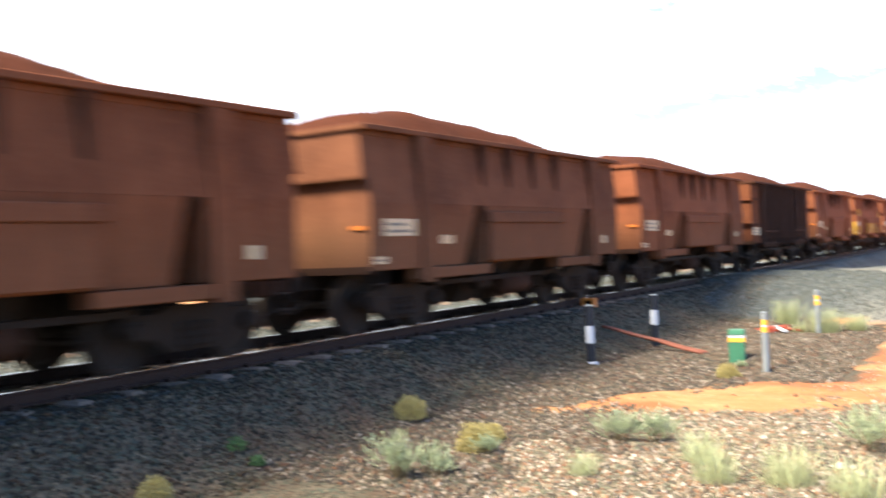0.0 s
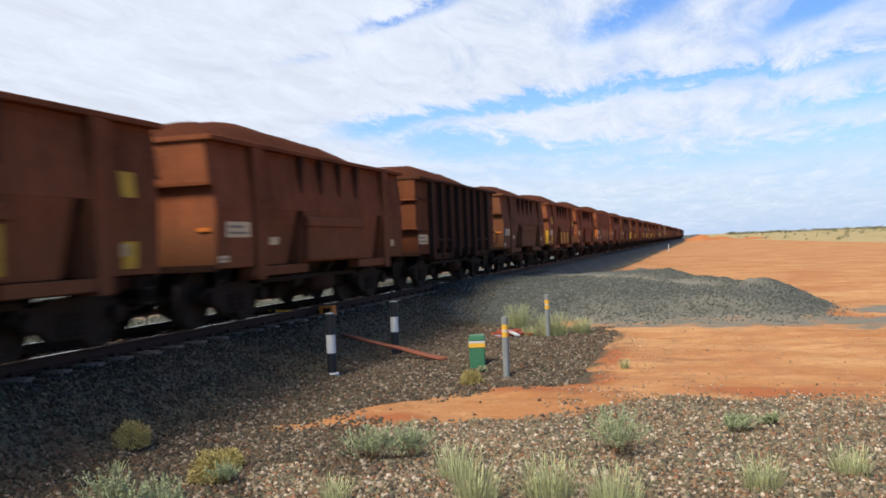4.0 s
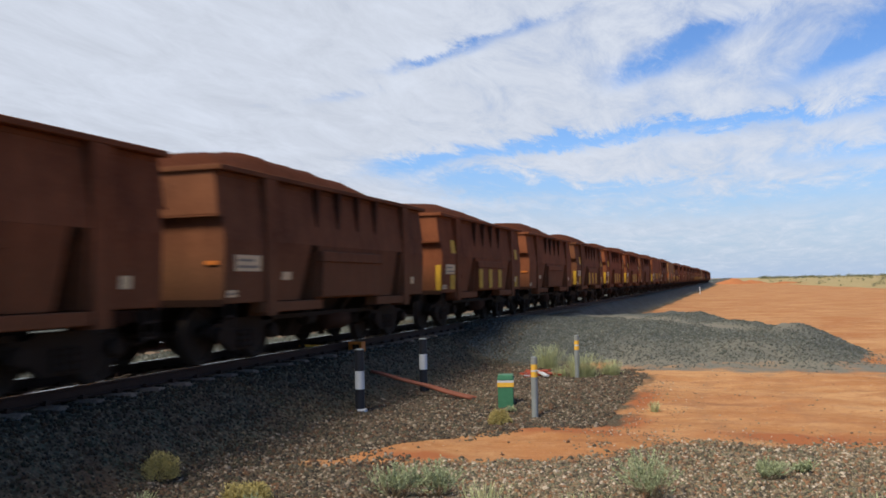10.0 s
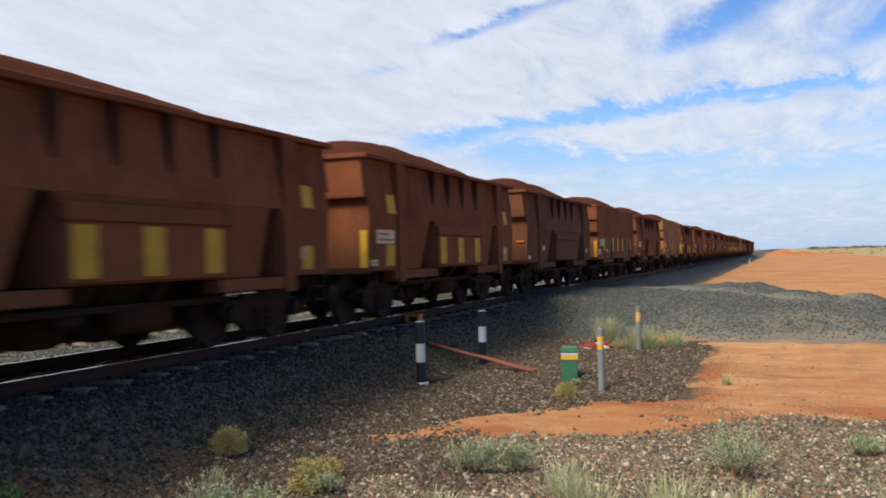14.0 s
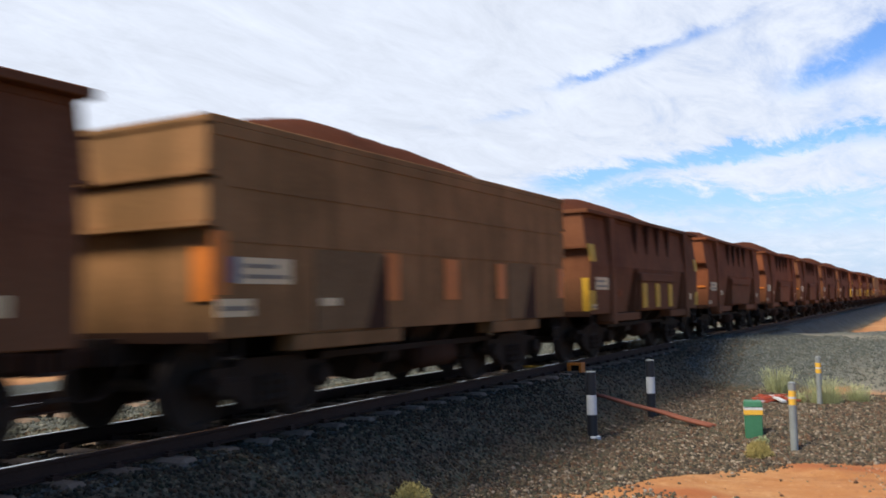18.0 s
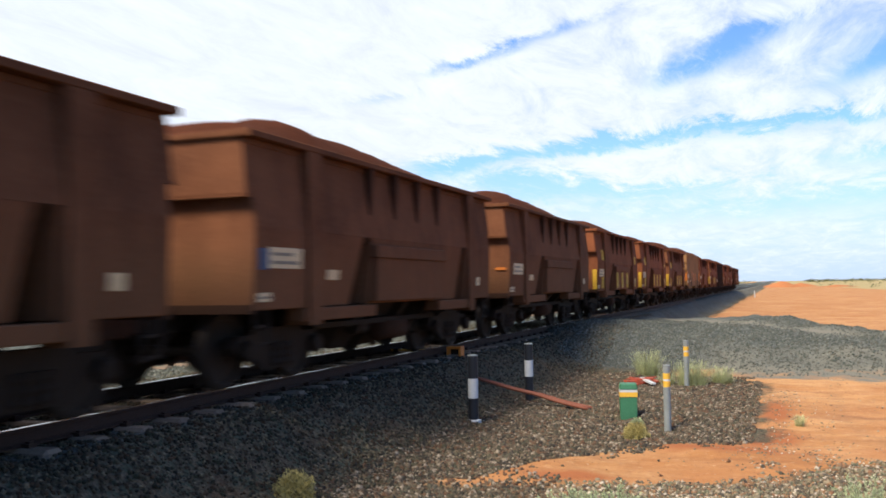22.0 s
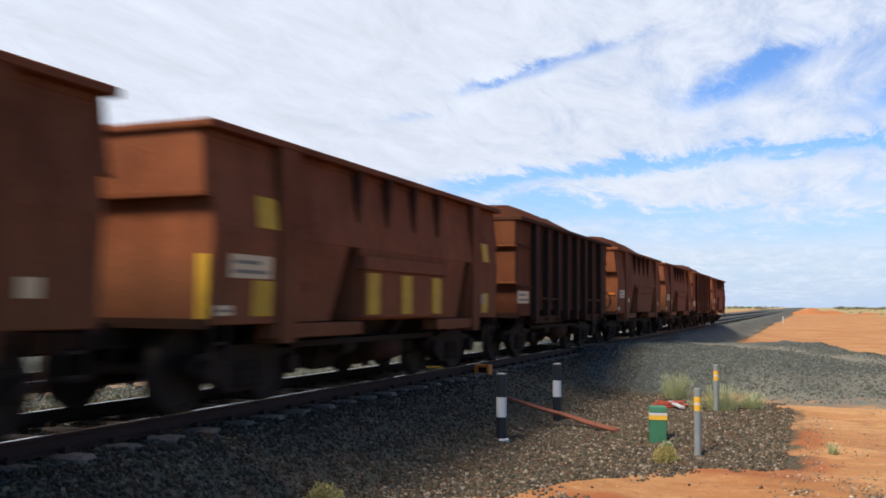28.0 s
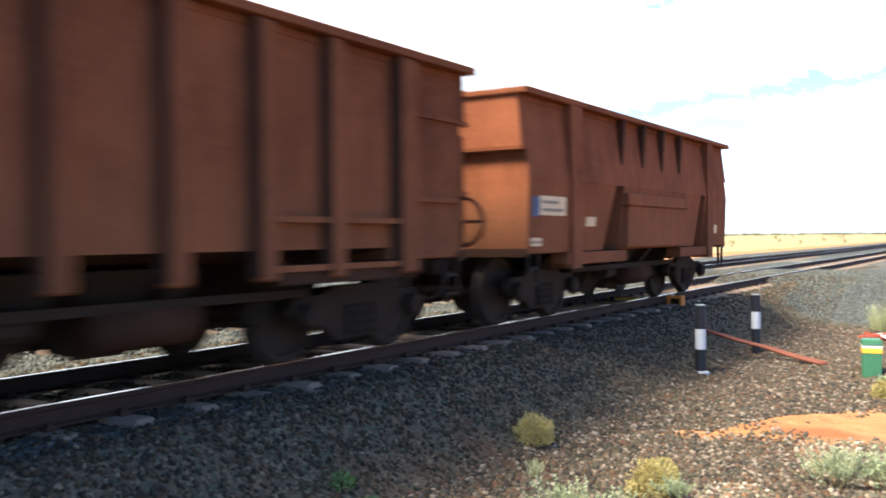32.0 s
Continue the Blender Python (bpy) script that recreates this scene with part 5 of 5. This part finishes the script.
for n, (x, y, r, h, kind) in enumerate(BUSHES):
    if kind == "leafy":
        plant("saltbush", x, y, "low feathery sage-green bush growing in gravel", "bush", shrub_mesh, int(260 * r), r, h, LEAF, seed=n, lobes=3 + n % 3)
    elif kind == "grass":
        plant("grass_tussock", x, y, "pale dry grass tussock beside the gravel bank", "grass tussock", stalk_mesh, int(1900 * r), r * 0.9, h * 0.92, LEAF_PALE, seed=n)
    elif kind == "pale":
        plant("grass_tussock", x, y, "pale thin grass stalks in gravel", "grass tussock", stalk_mesh, int(900 * r), r * 0.8, h * 0.95, LEAF_PALE, seed=n)
    elif kind == "green":
        plant("green_weed", x, y, "small fresh green weed on the ballast slope", "weed", leafy_mesh, 250, r, h, WEED, seed=n, leaf=0.035)
    else:
        plant("grass_tuft", x, y, "small yellow-green tuft on the gravel", "grass tuft", leafy_mesh, int(9000 * r) + 900, r, h, LEAF_YELLOW, seed=n, leaf=0.024)


def earth_mound(x, y, rx, ry, tall, seed):
    """A tipped heap of red earth far down the line."""
    n = 26
    verts, faces = [], []
    for j in range(n):
        for i in range(n):
            u, v = -1.6 + 3.2 * i / (n - 1), -1.6 + 3.2 * j / (n - 1)
            r = math.hypot(u, v) * (1 + 0.25 * noise.noise((u * 1.2, v * 1.2, seed)))
            z = tall * max(0.0, 1 - r) ** 0.8 * (1 + 0.3 * noise.noise((u * 3, v * 3, seed + 5))) - (0.6 if r >= 1 else 0.25)
            verts.append((u * rx, v * ry, z))
    for j in range(n - 1):
        for i in range(n - 1):
            a = j * n + i
            faces.append((a, a + 1, a + n + 1, a + n))
    me = raw_mesh("earth_mound", verts, faces, RED_EARTH)
    me.polygons.foreach_set("use_smooth", [True] * len(me.polygons))
    ob = new("earth_mound", me)
    ob.location = (x, y, ground_z(x, y))
    return tagged(ob, "heap of bright red earth beside the far line", "earth mound")


earth_mound(-0.8, 330, 6.5, 8, 2.3, 1)
earth_mound(5.5, 338, 6.0, 9, 1.6, 2)
earth_mound(15, 300, 8.0, 7, 0.9, 3)


def far_scrub():
    """Low scrub scattered over the plain and along the horizon."""
    rng = random.Random(11)
    verts, faces = [], []
    spots = []
    for _ in range(3400):
        a = radians(rng.uniform(-30, 60))
        d = rng.uniform(140, 900) if rng.random() < 0.22 else rng.uniform(700, 1600)
        x, y = -math.sin(a) * d, math.cos(a) * d
        if -24 < x < 4 + d * 0.02 or (zone_grass(np.array(x), np.array(y)) < 0.8):
            continue
        tall = rng.uniform(0.4, 1.1) if d < 700 else rng.uniform(0.9, 2.4)
        spots.append((x, y, tall, d))
    for x, y, tall, d in spots:
        z = float(height(x, y))
        wide = tall * rng.uniform(0.8, 1.6)
        for _ in range(34):
            c = Vector((x + rng.gauss(0, 0.45) * wide, y + rng.gauss(0, 0.45) * wide, z + tall * rng.uniform(0.05, 1.0)))
            d1 = Vector((rng.gauss(0, 1), rng.gauss(0, 1), rng.gauss(0, 1))).normalized() * tall * 0.2
            d2 = Vector((rng.gauss(0, 1), rng.gauss(0, 1), rng.gauss(0, 1))).normalized() * tall * 0.16
            n = len(verts)
            verts += [c - d1, c + d2, c + d1, c - d2]
            faces.append((n, n + 1, n + 2, n + 3))
    tagged(new("far_scrub", raw_mesh("far_scrub", verts, faces, SCRUB)), "low dark green scrub on the far plain", "scrub", kind="stuff")


far_scrub()


# ---- loose stones
CUBE_V = np.array([(x, y, z) for z in (-1, 1) for y in (-1, 1) for x in (-1, 1)], float) * 0.6
CUBE_F = np.array([(0, 2, 3, 1), (4, 5, 7, 6), (0, 1, 5, 4), (2, 6, 7, 3), (0, 4, 6, 2), (1, 3, 7, 5)])


def stones(name, places, sizes, mat, label, seed):
    rng = np.random.RandomState(seed)
    n = len(places)
    v = CUBE_V[None] * (1 + rng.uniform(-0.35, 0.35, (n, 8, 3)))
    v = v * sizes[:, None, None] * rng.uniform(0.6, 1.25, (n, 1, 3))
    q = rng.normal(size=(n, 4))
    q /= np.linalg.norm(q, axis=1, keepdims=True)
    w, x, y, z = q.T
    R = np.stack([1 - 2 * (y * y + z * z), 2 * (x * y - w * z), 2 * (x * z + w * y), 2 * (x * y + w * z), 1 - 2 * (x * x + z * z), 2 * (y * z - w * x),
                  2 * (x * z - w * y), 2 * (y * z + w * x), 1 - 2 * (x * x + y * y)], -1).reshape(n, 3, 3)
    v = np.einsum("nij,nkj->nki", R, v) + places[:, None, :]
    f = CUBE_F[None] + 8 * np.arange(n)[:, None, None]
    tagged(new(name, raw_mesh(name, v.reshape(-1, 3), f.reshape(-1, 4), mat)), label, "gravel", kind="stuff")


def scatter(count, x0, x1, y0, y1, keep, seed):
    rng = np.random.RandomState(seed)
    x, y = rng.uniform(x0, x1, count), rng.uniform(y0, y1, count)
    ok = rng.uniform(size=count) < keep(x, y)
    x, y = x[ok], y[ok]
    return np.stack([x, y, height(x, y)], -1), rng


def build_stones():
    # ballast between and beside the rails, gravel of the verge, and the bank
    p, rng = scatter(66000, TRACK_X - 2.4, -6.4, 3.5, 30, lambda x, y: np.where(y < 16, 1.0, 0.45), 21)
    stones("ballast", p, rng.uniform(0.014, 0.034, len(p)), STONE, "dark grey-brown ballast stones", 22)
    p, rng = scatter(26000, TRACK_X - 7.4, TRACK_X - 2.0, 4.0, 30, lambda x, y: np.where(y < 18, 1.0, 0.5), 48)
    stones("ballast", p, rng.uniform(0.018, 0.042, len(p)), STONE_GREY, "grey ballast stones between the two tracks", 49)
    gravelly = lambda x, y: np.clip(zone_gravel(x, y) * 1.2 - 0.15 + 0.25 * lumps(x, y, 31, 1.5), 0.0012, 1)
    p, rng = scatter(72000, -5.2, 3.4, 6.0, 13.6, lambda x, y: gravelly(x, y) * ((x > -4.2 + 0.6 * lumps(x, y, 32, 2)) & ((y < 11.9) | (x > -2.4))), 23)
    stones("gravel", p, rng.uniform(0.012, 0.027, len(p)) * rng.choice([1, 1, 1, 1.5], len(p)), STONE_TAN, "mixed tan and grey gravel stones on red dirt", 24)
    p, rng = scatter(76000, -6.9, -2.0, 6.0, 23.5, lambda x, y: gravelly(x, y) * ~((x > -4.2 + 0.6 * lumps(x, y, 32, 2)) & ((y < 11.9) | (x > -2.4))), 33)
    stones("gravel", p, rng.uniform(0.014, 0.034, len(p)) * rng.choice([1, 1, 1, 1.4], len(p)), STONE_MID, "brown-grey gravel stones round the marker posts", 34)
    p, rng = scatter(44000, -11.5, 4.0, 23.2, 37, lambda x, y: np.maximum(np.clip(pile_height(x, y) * 5, 0, 1) * (x > -7.6), 0.55 * crossing(x, y) * (np.abs(np.abs(x - TRACK_X) - 0.75) > 0.13)) * (0.85 - 0.80 * lane_line(x, y)), 25)
    stones("crushed_stone", p, rng.uniform(0.016, 0.042, len(p)), STONE_GREY, "blue-grey crushed stone of the bank", 26)
    p, rng = scatter(2600, -6.2, 4.0, 11.2, 19, lambda x, y: np.clip(0.006 + 0.3 * np.exp(-((y - 12.6 - 0.15 * x) / 0.7) ** 2) * (lumps(x, y, 43, 0.8) > 0.2), 0, 1) * (zone_gravel(x, y) < 0.4), 27)
    stones("dirt_clods", p, rng.uniform(0.008, 0.032, len(p)) * rng.choice([0.5, 0.7, 1], len(p)), CLOD, "dark red-brown clods of earth on the dirt", 28)
    # pebbles that thin out from the gravel over the dirt
    edge = lambda x, y: np.clip(0.9 * np.exp(-((y - 12.9 - 0.10 * (x + 2)) / 0.75) ** 2) * smooth01(x, -3.2, -1.5) + 0.7 * np.exp(-((x + 2.0 + 0.2 * lumps(x, y, 44, 2)) / 0.55) ** 2) * (y > 13) * (y < 21) + 0.045, 0, 1)
    p, rng = scatter(42000, -6.0, 6.5, 11.6, 23.4, lambda x, y: edge(x, y) * np.clip(0.45 + 0.6 * lumps(x, y, 45, 0.9), 0.05, 1) * (zone_gravel(x, y) < 0.75), 46)
    stones("pebbles", p, rng.uniform(0.006, 0.02, len(p)) * rng.choice([0.7, 1, 1.2], len(p)), STONE_TAN, "scattered tan and grey pebbles on red dirt", 47)
    # a thin spill of gravel on the dirt
    a, r = rng.uniform(0, 2 * math.pi, 700), rng.uniform(0, 1, 700) ** 0.6
    x, y = 1.85 + 1.0 * r * np.cos(a), 12.9 + 0.35 * r * np.sin(a)
    stones("gravel_spill", np.stack([x, y, height(x, y)], -1), rng.uniform(0.009, 0.02, 700), STONE_TAN, "thin spill of gravel on red dirt", 29)


build_stones()


# ---- everything that moves
def travelled(t):
    """Metres that the train has rolled by t seconds."""
    return 12.811 * t + 0.0028 * t * t + 0.00001 * t ** 3


def motions():
    for k, wagon in WAGONS.items():
        rear = 10.905 * k - 2.888
        rows = [(t, pose(TRACK_X, rear - BODY / 2 - travelled(t), 0)) for t in (0, 8, 16, 24, 32)]
        walk(wagon, rows)
    # every wheelset turns alike: two are keyed, the others share their action
    made = {}
    for ob in [o for o in scene.objects if o.name.startswith("wheelset")]:
        place = round(ob.location.y, 3)
        if place not in made:
            rows = []
            for n in range(frame(SECONDS)):
                t = n / FPS
                rows.append((t, pose(0, place, WHEEL_R, math.degrees(travelled(t) / WHEEL_R) % 360)))
            walk(ob, rows)
            made[place] = ob.animation_data
        else:
            ob.rotation_mode = "QUATERNION"
            keys = ob.animation_data_create()
            keys.action = made[place].action
            keys.action_slot = made[place].action_slot


motions()
